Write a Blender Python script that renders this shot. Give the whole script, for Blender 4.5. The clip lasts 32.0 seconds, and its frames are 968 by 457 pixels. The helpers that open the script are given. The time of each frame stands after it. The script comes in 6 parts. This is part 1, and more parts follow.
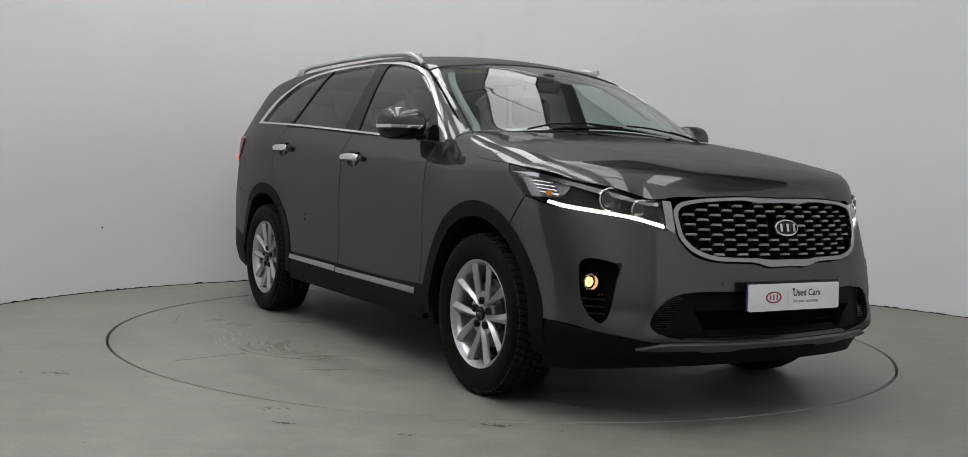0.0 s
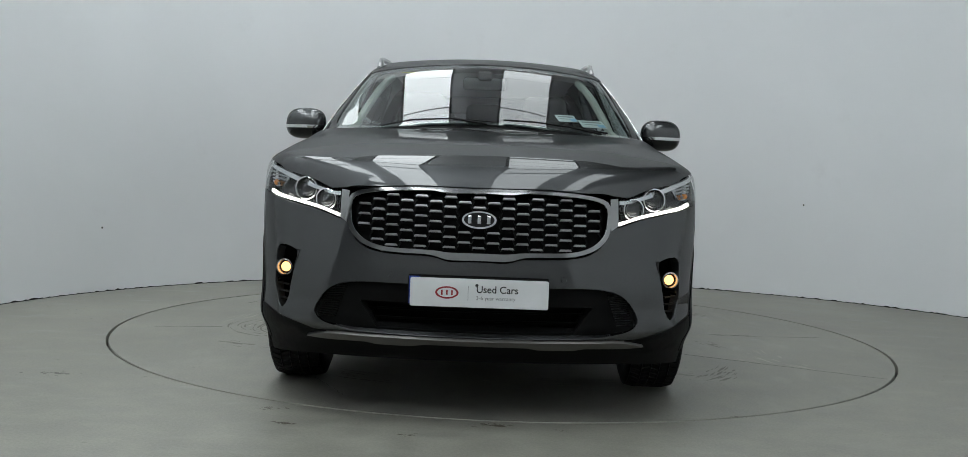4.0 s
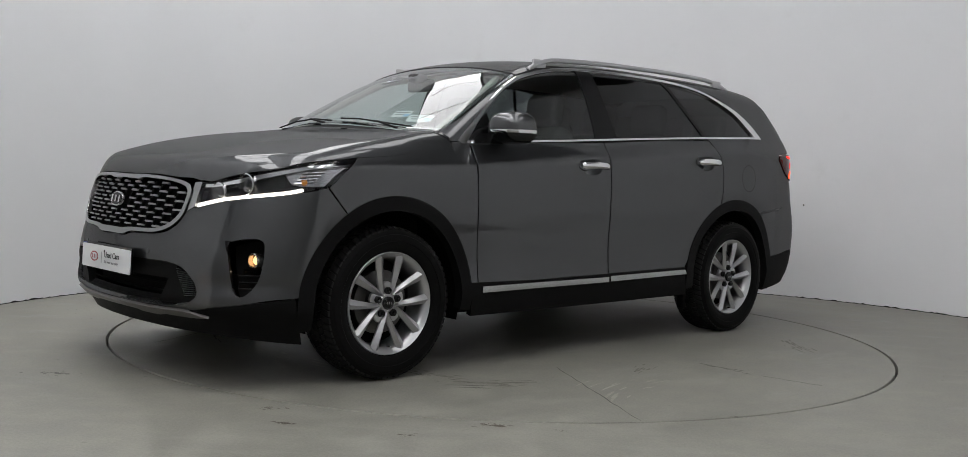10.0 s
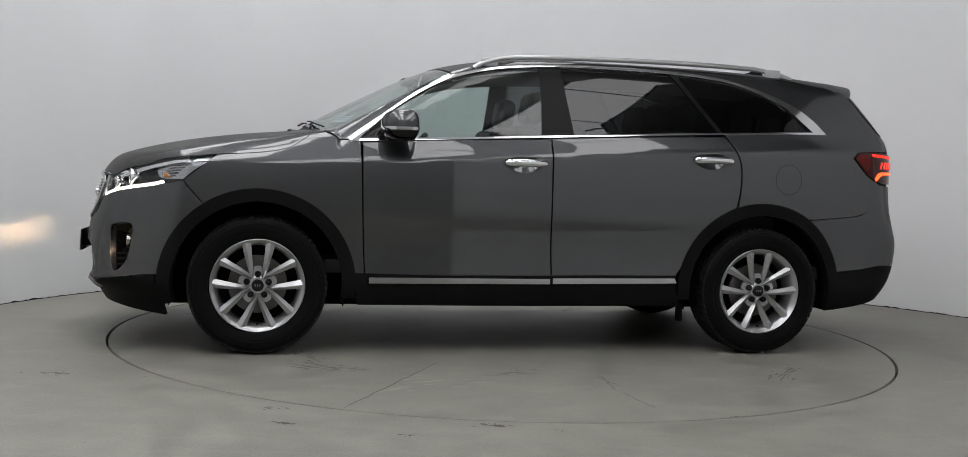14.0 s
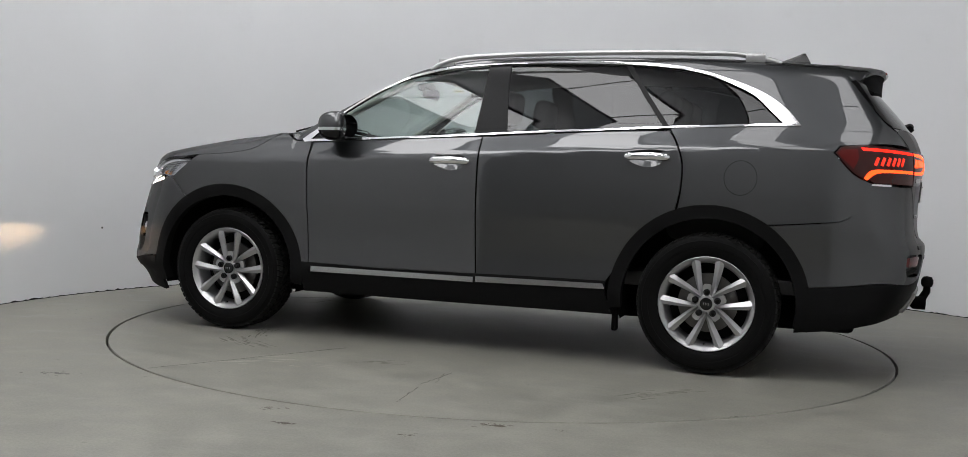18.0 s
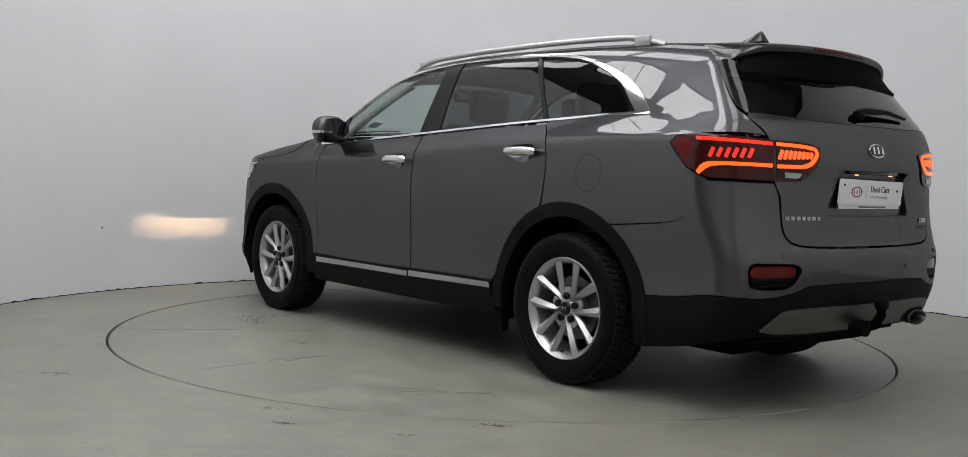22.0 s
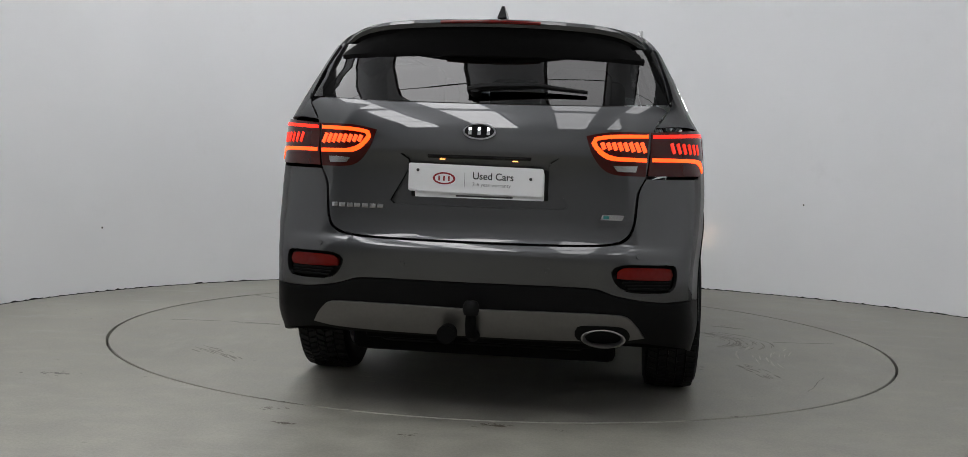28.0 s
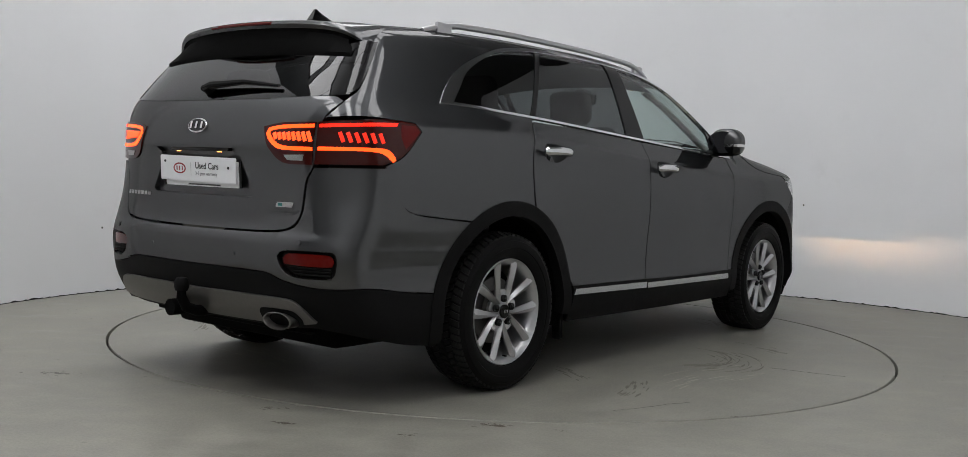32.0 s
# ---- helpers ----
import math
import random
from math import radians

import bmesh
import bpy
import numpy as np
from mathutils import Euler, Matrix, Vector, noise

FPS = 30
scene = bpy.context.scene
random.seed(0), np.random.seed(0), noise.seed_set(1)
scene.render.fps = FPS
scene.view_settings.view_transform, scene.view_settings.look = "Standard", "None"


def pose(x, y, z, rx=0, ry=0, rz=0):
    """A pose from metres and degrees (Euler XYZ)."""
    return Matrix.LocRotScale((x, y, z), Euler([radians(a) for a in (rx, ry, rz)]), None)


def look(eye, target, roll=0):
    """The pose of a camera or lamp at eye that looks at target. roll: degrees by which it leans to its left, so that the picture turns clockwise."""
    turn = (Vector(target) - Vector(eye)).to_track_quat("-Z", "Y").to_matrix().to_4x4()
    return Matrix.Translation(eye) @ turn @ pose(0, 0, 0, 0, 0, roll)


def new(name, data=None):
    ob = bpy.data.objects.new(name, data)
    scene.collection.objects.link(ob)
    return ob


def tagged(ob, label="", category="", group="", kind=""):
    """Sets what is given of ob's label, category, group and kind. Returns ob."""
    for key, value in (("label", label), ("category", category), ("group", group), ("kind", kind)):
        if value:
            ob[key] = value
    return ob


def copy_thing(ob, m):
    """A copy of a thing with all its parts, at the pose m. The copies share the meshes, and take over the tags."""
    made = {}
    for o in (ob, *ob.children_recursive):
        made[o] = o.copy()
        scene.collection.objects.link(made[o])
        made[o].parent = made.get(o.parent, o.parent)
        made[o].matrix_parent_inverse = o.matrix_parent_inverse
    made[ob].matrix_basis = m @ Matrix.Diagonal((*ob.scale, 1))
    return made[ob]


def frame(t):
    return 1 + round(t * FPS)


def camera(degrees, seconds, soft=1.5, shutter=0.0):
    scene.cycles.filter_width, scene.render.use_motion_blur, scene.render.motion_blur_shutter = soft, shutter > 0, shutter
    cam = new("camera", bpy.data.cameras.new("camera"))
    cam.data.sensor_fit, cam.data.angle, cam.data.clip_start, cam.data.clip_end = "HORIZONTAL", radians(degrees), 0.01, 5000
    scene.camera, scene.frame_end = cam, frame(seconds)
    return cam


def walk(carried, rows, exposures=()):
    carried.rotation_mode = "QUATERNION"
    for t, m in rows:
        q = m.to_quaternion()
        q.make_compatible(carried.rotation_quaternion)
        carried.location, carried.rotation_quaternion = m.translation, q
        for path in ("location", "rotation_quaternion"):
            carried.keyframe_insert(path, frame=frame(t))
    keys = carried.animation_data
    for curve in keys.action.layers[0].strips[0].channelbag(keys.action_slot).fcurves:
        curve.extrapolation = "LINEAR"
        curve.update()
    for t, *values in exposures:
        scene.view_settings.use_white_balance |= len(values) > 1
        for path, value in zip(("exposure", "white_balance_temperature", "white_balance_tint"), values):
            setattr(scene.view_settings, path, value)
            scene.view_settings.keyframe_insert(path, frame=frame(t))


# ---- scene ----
# ---- camera: it stands still before the turntable ----
cam = camera(50.38, 32.0, soft=0.8)
EYE = Vector((0.0, -6.275, 0.984))
AHEAD = Vector((-0.019145, 0.998245, -0.056048))
STAND = look(EYE, EYE + AHEAD * 6.0, 2.05)
walk(cam, [(0.0, STAND), (32.0, STAND)],
     exposures=[(0.0, -0.06, 6500.0, 10.0), (2.4, -0.06, 6500.0, 10.0), (3.0, -0.06, 6300.0, 4.0), (4.5, -0.06, 6150.0, 2.0), (6.5, -0.06, 6250.0, 3.0), (8.4, -0.04, 6500.0, 10.0), (11.5, 0.02, 6500.0, 10.0), (18.0, 0.02, 6500.0, 10.0), (20.0, 0.0, 6500.0, 10.0), (32.0, 0.0, 6500.0, 10.0)])

# ---- the turn of the table ----
TURN_START, TURN_SPEED = -57.57, -7.805   # degrees, degrees a second
CAR_AT = Vector((0.066, -0.144, 0.0))      # the car's middle on the table
TABLE_R = 2.266
WALL_C, WALL_R = (0.426, -0.674), 3.824

# ---- world and light ----
world = bpy.data.worlds.new("world")
scene.world = world
world.use_nodes = True
world.node_tree.nodes["Background"].inputs[0].default_value = (0.62, 0.68, 0.72, 1)
world.node_tree.nodes["Background"].inputs[1].default_value = 0.05


# ---- materials ----
def node_mat(name):
    m = bpy.data.materials.new(name)
    m.use_nodes = True
    nt = m.node_tree
    return m, nt, nt.nodes["Principled BSDF"]


def coords(nt, scale=1.0):
    tc = nt.nodes.new("ShaderNodeTexCoord")
    mp = nt.nodes.new("ShaderNodeMapping")
    mp.inputs["Scale"].default_value = (scale, scale, scale)
    nt.links.new(tc.outputs["Object"], mp.inputs[0])
    return mp.outputs[0]


def noise_tex(nt, vec, scale, detail=4.0, rough=0.55):
    n = nt.nodes.new("ShaderNodeTexNoise")
    n.inputs["Scale"].default_value, n.inputs["Detail"].default_value, n.inputs["Roughness"].default_value = scale, detail, rough
    nt.links.new(vec, n.inputs["Vector"])
    return n.outputs[0]


def ramp(nt, fac, a, b, ca, cb):
    r = nt.nodes.new("ShaderNodeValToRGB")
    r.color_ramp.elements[0].position, r.color_ramp.elements[1].position = a, b
    r.color_ramp.elements[0].color, r.color_ramp.elements[1].color = (*ca, 1), (*cb, 1)
    nt.links.new(fac, r.inputs[0])
    return r.outputs[0]


def mixc(nt, fac, a, b, mode="MIX"):
    m = nt.nodes.new("ShaderNodeMix")
    m.data_type, m.blend_type = "RGBA", mode
    if isinstance(fac, float):
        m.inputs[0].default_value = fac
    else:
        nt.links.new(fac, m.inputs[0])
    for sock, v in ((6, a), (7, b)):
        if isinstance(v, tuple):
            m.inputs[sock].default_value = (*v, 1)
        else:
            nt.links.new(v, m.inputs[sock])
    return m.outputs[2]


def maths(nt, op, a, b=None, clamp=False):
    m = nt.nodes.new("ShaderNodeMath")
    m.operation, m.use_clamp = op, clamp
    for i, v in enumerate((a, b)):
        if v is None:
            continue
        if isinstance(v, (int, float)):
            m.inputs[i].default_value = v
        else:
            nt.links.new(v, m.inputs[i])
    return m.outputs[0]


def bump(nt, p, height, strength, dist=0.01):
    b = nt.nodes.new("ShaderNodeBump")
    b.inputs["Strength"].default_value, b.inputs["Distance"].default_value = strength, dist
    nt.links.new(height, b.inputs["Height"])
    nt.links.new(b.outputs[0], p.inputs["Normal"])


def mat(name, base, rough=0.5, metal=0.0, vary=0.12, grain=60.0, bumped=0.0, coat=0.0, spec=0.5, emit=None, power=0.0):
    """A plain surface with fine grain and broad wear."""
    m, nt, p = node_mat(name)
    vec = coords(nt)
    fine, broad = noise_tex(nt, vec, grain), noise_tex(nt, vec, grain / 14)
    dark = tuple(c * (1 - vary) for c in base)
    lite = tuple(min(1, c * (1 + vary)) for c in base)
    col = mixc(nt, 0.5, ramp(nt, fine, 0.3, 0.7, dark, lite), ramp(nt, broad, 0.35, 0.65, dark, lite))
    nt.links.new(col, p.inputs["Base Color"])
    nt.links.new(maths(nt, "ADD", maths(nt, "MULTIPLY", broad, rough * 0.35), rough * 0.82), p.inputs["Roughness"])
    p.inputs["Metallic"].default_value = metal
    p.inputs["Coat Weight"].default_value, p.inputs["Coat Roughness"].default_value = coat, 0.03
    p.inputs["Specular IOR Level"].default_value = spec
    if bumped:
        bump(nt, p, fine, bumped, 0.004)
    if emit:
        p.inputs["Emission Color"].default_value, p.inputs["Emission Strength"].default_value = (*emit, 1), power
    return m


def paint_mat():
    m, nt, p = node_mat("graphite_metallic_paint")
    vec = coords(nt)
    flake = nt.nodes.new("ShaderNodeTexVoronoi")
    flake.inputs["Scale"].default_value = 900.0
    nt.links.new(vec, flake.inputs["Vector"])
    col = ramp(nt, flake.outputs["Distance"], 0.1, 0.9, (0.070, 0.0730, 0.0765), (0.036, 0.0377, 0.0396))
    dust = noise_tex(nt, vec, 2.2, 5.0)
    nt.links.new(mixc(nt, maths(nt, "MULTIPLY", dust, 0.10), col, (0.062, 0.061, 0.060)), p.inputs["Base Color"])
    p.inputs["Metallic"].default_value = 0.92
    p.inputs["Specular Tint"].default_value = (0.12, 0.12, 0.12, 1)
    nt.links.new(maths(nt, "ADD", maths(nt, "MULTIPLY", dust, 0.08), 0.36), p.inputs["Roughness"])
    p.inputs["Coat Roughness"].default_value = 0.010
    lw = nt.nodes.new("ShaderNodeLayerWeight")
    lw.inputs[0].default_value = 0.5
    nt.links.new(maths(nt, "SUBTRACT", 0.95, maths(nt, "MULTIPLY", maths(nt, "POWER", lw.outputs["Facing"], 1.5), 0.72), True), p.inputs["Coat Weight"])
    p.inputs["Coat IOR"].default_value = 1.75
    return m


def glass_mat(name, tint, ior=0.07):
    m, nt, p = node_mat(name)
    nt.nodes.remove(p)
    out = nt.nodes["Material Output"]
    tr, gl = nt.nodes.new("ShaderNodeBsdfTransparent"), nt.nodes.new("ShaderNodeBsdfGlossy")
    tr.inputs[0].default_value = (*tint, 1)
    gl.inputs["Roughness"].default_value = 0.0
    lw, mx = nt.nodes.new("ShaderNodeLayerWeight"), nt.nodes.new("ShaderNodeMixShader")
    lw.inputs[0].default_value = 0.5
    graze = maths(nt, "POWER", lw.outputs["Facing"], 4.6)
    nt.links.new(maths(nt, "ADD", maths(nt, "MULTIPLY", graze, 0.93), ior), mx.inputs[0])
    nt.links.new(tr.outputs[0], mx.inputs[1])
    nt.links.new(gl.outputs[0], mx.inputs[2])
    nt.links.new(mx.outputs[0], out.inputs[0])
    return m


def glow_mat(name, colour, power):
    m, nt, p = node_mat(name)
    p.inputs["Base Color"].default_value = (*[min(c, 0.8) for c in colour], 1)
    p.inputs["Emission Color"].default_value, p.inputs["Emission Strength"].default_value = (*colour, 1), power
    p.inputs["Roughness"].default_value = 0.25
    return m


def floor_mat(name, radial=False):
    """Grey screeded concrete: broad clouds, trowel marks, fine grit and dark scuffs."""
    m, nt, p = node_mat(name)
    vec = coords(nt)
    broad, mid, fine = noise_tex(nt, vec, 0.9, 5.0), noise_tex(nt, vec, 5.5, 6.0, 0.62), noise_tex(nt, vec, 90.0, 4.0, 0.7)
    col = ramp(nt, broad, 0.3, 0.7, (0.150, 0.147, 0.122), (0.262, 0.256, 0.215))
    col = mixc(nt, 0.4, col, ramp(nt, mid, 0.36, 0.66, (0.085, 0.083, 0.069), (0.345, 0.337, 0.288)))
    col = mixc(nt, 0.22, col, ramp(nt, fine, 0.3, 0.7, (0.08, 0.077, 0.066), (0.36, 0.35, 0.32)))
    sw = nt.nodes.new("ShaderNodeMapping")
    sw.inputs["Scale"].default_value, sw.inputs["Rotation"].default_value = (1.0, 2.6, 1.0), (0, 0, 0.5)
    nt.links.new(vec, sw.inputs[0])
    streak = noise_tex(nt, sw.outputs[0], 2.2, 6.0, 0.65)
    col = mixc(nt, maths(nt, "MULTIPLY", ramp(nt, streak, 0.53, 0.69, (0, 0, 0), (1, 1, 1)), 0.28), col, (0.30, 0.293, 0.262))
    scuff = noise_tex(nt, vec, 16.0 if radial else 11.0, 5.0, 0.7)
    gate = noise_tex(nt, vec, 1.7, 2.0)
    dark = maths(nt, "MULTIPLY", ramp(nt, scuff, 0.63, 0.70, (0, 0, 0), (1, 1, 1)), ramp(nt, gate, 0.5, 0.62, (0, 0, 0), (1, 1, 1)))
    col = mixc(nt, maths(nt, "MULTIPLY", dark, 0.75), col, (0.09, 0.085, 0.075))
    nt.links.new(col, p.inputs["Base Color"])
    nt.links.new(ramp(nt, mid, 0.2, 0.8, (0.34, 0.34, 0.34), (0.64, 0.64, 0.64)), p.inputs["Roughness"])
    bump(nt, p, fine, 0.12, 0.004)
    return m


def wall_mat():
    """White emulsion over render: roller grain, faint hand smears and scuffs."""
    m, nt, p = node_mat("white_wall_paint")
    vec = coords(nt)
    broad, fine = noise_tex(nt, vec, 0.8, 4.0), noise_tex(nt, vec, 140.0, 3.0)
    col = ramp(nt, broad, 0.3, 0.7, (0.735, 0.745, 0.755), (0.775, 0.785, 0.795))
    patch = noise_tex(nt, vec, 3.1, 6.0, 0.65)
    col = mixc(nt, maths(nt, "MULTIPLY", ramp(nt, patch, 0.62, 0.75, (0, 0, 0), (1, 1, 1)), 0.35), col, (0.68, 0.685, 0.69))
    nt.links.new(col, p.inputs["Base Color"])
    p.inputs["Roughness"].default_value = 0.62
    bump(nt, p, fine, 0.08, 0.003)
    return m


PAINT = paint_mat()
CLAD = mat("matt_black_plastic", (0.005, 0.005, 0.0052), 0.6, vary=0.2, grain=400, bumped=0.1, spec=0.10)
GLOSS = mat("gloss_black_trim", (0.004, 0.004, 0.0045), 0.08, vary=0.1, spec=0.35)
PILLAR = mat("satin_black_pillar_trim", (0.004, 0.004, 0.0045), 0.30, vary=0.1, spec=0.16)
DARK = mat("black_underside", (0.003, 0.003, 0.003), 0.85, vary=0.3, grain=40, spec=0.08)
CHROME = mat("chrome", (0.78, 0.78, 0.79), 0.07, 1.0, vary=0.03)
SATIN = mat("satin_chrome", (0.42, 0.42, 0.42), 0.24, 1.0, vary=0.05)
SILVER = mat("silver_bumper_trim", (0.165, 0.160, 0.152), 0.38, 0.8, vary=0.08)
ALLOY = mat("silver_alloy_paint", (0.46, 0.46, 0.465), 0.30, 0.75, vary=0.05, coat=0.4)
RUBBER = mat("tyre_rubber", (0.0035, 0.0035, 0.0035), 0.6, vary=0.25, grain=120, bumped=0.15, spec=0.10)
# lighter copy of the tyre rubber, so the grooves between blocks look shaded
TREAD = mat("lit_tread_rubber", (0.011, 0.011, 0.0108), 0.65, vary=0.3, grain=90, bumped=0.2, spec=0.16)
STEEL = mat("brake_steel", (0.13, 0.127, 0.122), 0.4, 0.9, vary=0.15)
GLASS_F = glass_mat("clear_window_glass", (0.67, 0.75, 0.73))
GLASS_P = glass_mat("privacy_glass", (0.11, 0.12, 0.125), 0.052)
GLASS_R = glass_mat("dark_rear_glass", (0.045, 0.047, 0.05), 0.050)
GLASS_L = glass_mat("clear_lamp_lens", (0.93, 0.94, 0.95), 0.05)
WHITE = mat("white_plate_acrylic", (0.78, 0.79, 0.80), 0.25, vary=0.02, coat=0.4)
INK = mat("dark_print", (0.02, 0.02, 0.022), 0.5, vary=0.1)
GREY_INK = mat("grey_print", (0.22, 0.22, 0.23), 0.5, vary=0.1)
RED_INK = mat("dark_red_print", (0.26, 0.012, 0.018), 0.4, vary=0.1)
BLUE = mat("blue_band", (0.01, 0.03, 0.22), 0.35, vary=0.1)
SEAT = mat("black_seat_cloth", (0.035, 0.034, 0.033), 0.85, vary=0.25, grain=260, bumped=0.2)
TRIMIN = mat("dark_cabin_plastic", (0.03, 0.03, 0.03), 0.6, vary=0.2, grain=200)
CREAM = mat("light_headlining", (0.42, 0.41, 0.38), 0.9, vary=0.06, grain=200)
RED_LENS = mat("red_lamp_lens", (0.105, 0.004, 0.003), 0.10, vary=0.08, spec=0.22)
DARK_LENS = mat("smoked_red_lens", (0.040, 0.003, 0.002), 0.08, vary=0.1, spec=0.4)
RED_GLOW = glow_mat("red_light", (1.0, 0.012, 0.004), 2.2)
RED_CELL = glow_mat("red_light_cell", (1.0, 0.075, 0.014), 1.8)
RED_CELL_DIM = glow_mat("red_side_light_cell", (1.0, 0.03, 0.012), 0.75)
AMBER_GLOW = glow_mat("orange_light", (1.0, 0.06, 0.006), 2.8)
DRL = glow_mat("white_daylight_strip", (1.0, 0.93, 0.82), 3.0)
FOG_GLOW = glow_mat("warm_fog_lamp", (1.0, 0.50, 0.19), 2.4)
# added emitter, not a lamp of the car: throws the beam patch
BEAM = glow_mat("hidden_beam_emitter", (1.0, 0.62, 0.34), 210000.0)
NUM_GLOW = glow_mat("plate_lamp", (1.0, 0.36, 0.10), 2.5)
PANEL_GLOW = glow_mat("ceiling_light", (0.99, 0.985, 1.0), 5.7)
PANEL_DIM = glow_mat("dimmed_ceiling_light", (0.99, 0.985, 1.0), 3.0)
FLOOR, DISC, WALL = floor_mat("concrete_floor"), floor_mat("turntable_concrete", True), wall_mat()
LENS = mat("projector_glass", (0.02, 0.021, 0.023), 0.04, vary=0.05, spec=0.8)
AMBER = mat("amber_bulb", (0.55, 0.20, 0.03), 0.25, vary=0.1)
NUT_HOLE = mat("shaded_nut_hole", (0.010, 0.010, 0.010), 0.6, vary=0.2, spec=0.2)
GAP = mat("dark_gap", (0.006, 0.006, 0.006), 0.9)
BLACKOUT = mat("dull_black_baffle", (0.0005, 0.0005, 0.0005), 1.0, spec=0.0)
UNSEEN_WALL = mat("unseen_enclosure_grey", (0.48, 0.484, 0.49), 0.75, vary=0.06, grain=6)
MIRROR = mat("dimmed_mirror_glass", (0.07, 0.072, 0.078), 0.03, 1.0, vary=0.02)
SMOKE = mat("smoked_chrome", (0.36, 0.36, 0.365), 0.10, 1.0, vary=0.05)
LAMP_REFLECTOR = mat("lamp_reflector", (0.50, 0.50, 0.51), 0.22, 1.0, vary=0.04)
BAR = mat("dull_silver_bar", (0.40, 0.40, 0.40), 0.38, 0.9, vary=0.08)
SOFFIT = mat("grey_roof_deck", (0.28, 0.284, 0.29), 0.8, vary=0.2, grain=8)


# ---- helpers for meshes ----
from mathutils.geometry import delaunay_2d_cdt

CAR = {}


def obj(name, me, material, parent=None, label="", at=None):
    if material is not None and not me.materials:
        me.materials.append(material)
    ob = new(name, me)
    if parent is not None:
        ob.parent = parent
    if parent is not None and parent == CAR.get("root"):
        at = Matrix.Translation(CAR_AT) @ (at or Matrix())
    if at is not None:
        ob.matrix_basis = at
    if label:
        tagged(ob, label)
    return ob


def part(name, bm, material, parent, label="", at=None, smooth=True, angle=35):
    """Link a bmesh as one mesh object under a thing or a part."""
    me = bpy.data.meshes.new(name)
    bm.normal_update()
    for f in bm.faces:
        f.smooth = smooth
    lim = radians(angle)
    for e in bm.edges:
        e.smooth = smooth and (len(e.link_faces) != 2 or e.calc_face_angle(0.0) < lim)
    bm.to_mesh(me)
    bm.free()
    return obj(name, me, material, parent, label, at)


def box_bm(sx, sy, sz, bevel=0.0, m=None, seg=2):
    bm = bmesh.new()
    bmesh.ops.create_cube(bm, size=1.0, matrix=Matrix.Diagonal((sx, sy, sz, 1)))
    if bevel:
        bmesh.ops.bevel(bm, geom=bm.edges[:], offset=bevel, segments=seg, affect="EDGES", profile=0.5)
    if m is not None:
        bmesh.ops.transform(bm, matrix=m, verts=bm.verts[:])
    return bm


def lathe_bm(profile, n=48, axis="Y", m=None, closed=False):
    """A turned body: profile is (radius, along) pairs."""
    bm = bmesh.new()
    rings = []
    for r, a in profile:
        ring = []
        for i in range(n):
            c, s = math.cos(2 * math.pi * i / n) * r, math.sin(2 * math.pi * i / n) * r
            co = {"Y": (c, a, s), "Z": (c, s, a), "X": (a, c, s)}[axis]
            ring.append(bm.verts.new(co))
        rings.append(ring)
    pairs = list(zip(rings, rings[1:])) + ([(rings[-1], rings[0])] if closed else [])
    for a, b in pairs:
        for i in range(n):
            bm.faces.new((a[i], a[(i + 1) % n], b[(i + 1) % n], b[i]))
    if not closed:
        for ring in (rings[0], rings[-1]):
            if profile[rings.index(ring)][0] > 1e-4:
                bm.faces.new(ring)
    bmesh.ops.remove_doubles(bm, verts=bm.verts[:], dist=1e-6)
    bmesh.ops.recalc_face_normals(bm, faces=bm.faces[:])
    if m is not None:
        bmesh.ops.transform(bm, matrix=m, verts=bm.verts[:])
    return bm


def tube_bm(path, radius, n=10, flat=1.0, cap=True, up=(0, 0, 1)):
    """A round or flattened bar along a path; radius may be a list."""
    bm = bmesh.new()
    path = [Vector(p) for p in path]
    rings = []
    for i, p in enumerate(path):
        t = (path[min(i + 1, len(path) - 1)] - path[max(i - 1, 0)]).normalized()
        side = t.cross(Vector(up))
        side = side.normalized() if side.length > 1e-5 else Vector((0, 1, 0))
        top = side.cross(t).normalized()
        r = radius[i] if isinstance(radius, (list, tuple)) else radius
        rings.append([bm.verts.new(p + side * math.cos(2 * math.pi * k / n) * r + top * math.sin(2 * math.pi * k / n) * r * flat) for k in range(n)])
    for a, b in zip(rings, rings[1:]):
        for k in range(n):
            bm.faces.new((a[k], a[(k + 1) % n], b[(k + 1) % n], b[k]))
    if cap:
        bm.faces.new(rings[0]), bm.faces.new(rings[-1])
    bmesh.ops.recalc_face_normals(bm, faces=bm.faces[:])
    return bm


def prism_bm(outline, depth, m=None, bevel=0.0):
    """A flat outline in x, y pulled up to z = depth."""
    bm = bmesh.new()
    f = bm.faces.new([bm.verts.new((x, y, 0)) for x, y in outline])
    r = bmesh.ops.extrude_face_region(bm, geom=[f])
    bmesh.ops.translate(bm, vec=(0, 0, depth), verts=[v for v in r["geom"] if isinstance(v, bmesh.types.BMVert)])
    bmesh.ops.recalc_face_normals(bm, faces=bm.faces[:])
    if bevel:
        bmesh.ops.bevel(bm, geom=[e for e in bm.edges if all(v.co.z > depth * 0.9 for v in e.verts)], offset=bevel, segments=2, affect="EDGES")
    if m is not None:
        bmesh.ops.transform(bm, matrix=m, verts=bm.verts[:])
    return bm


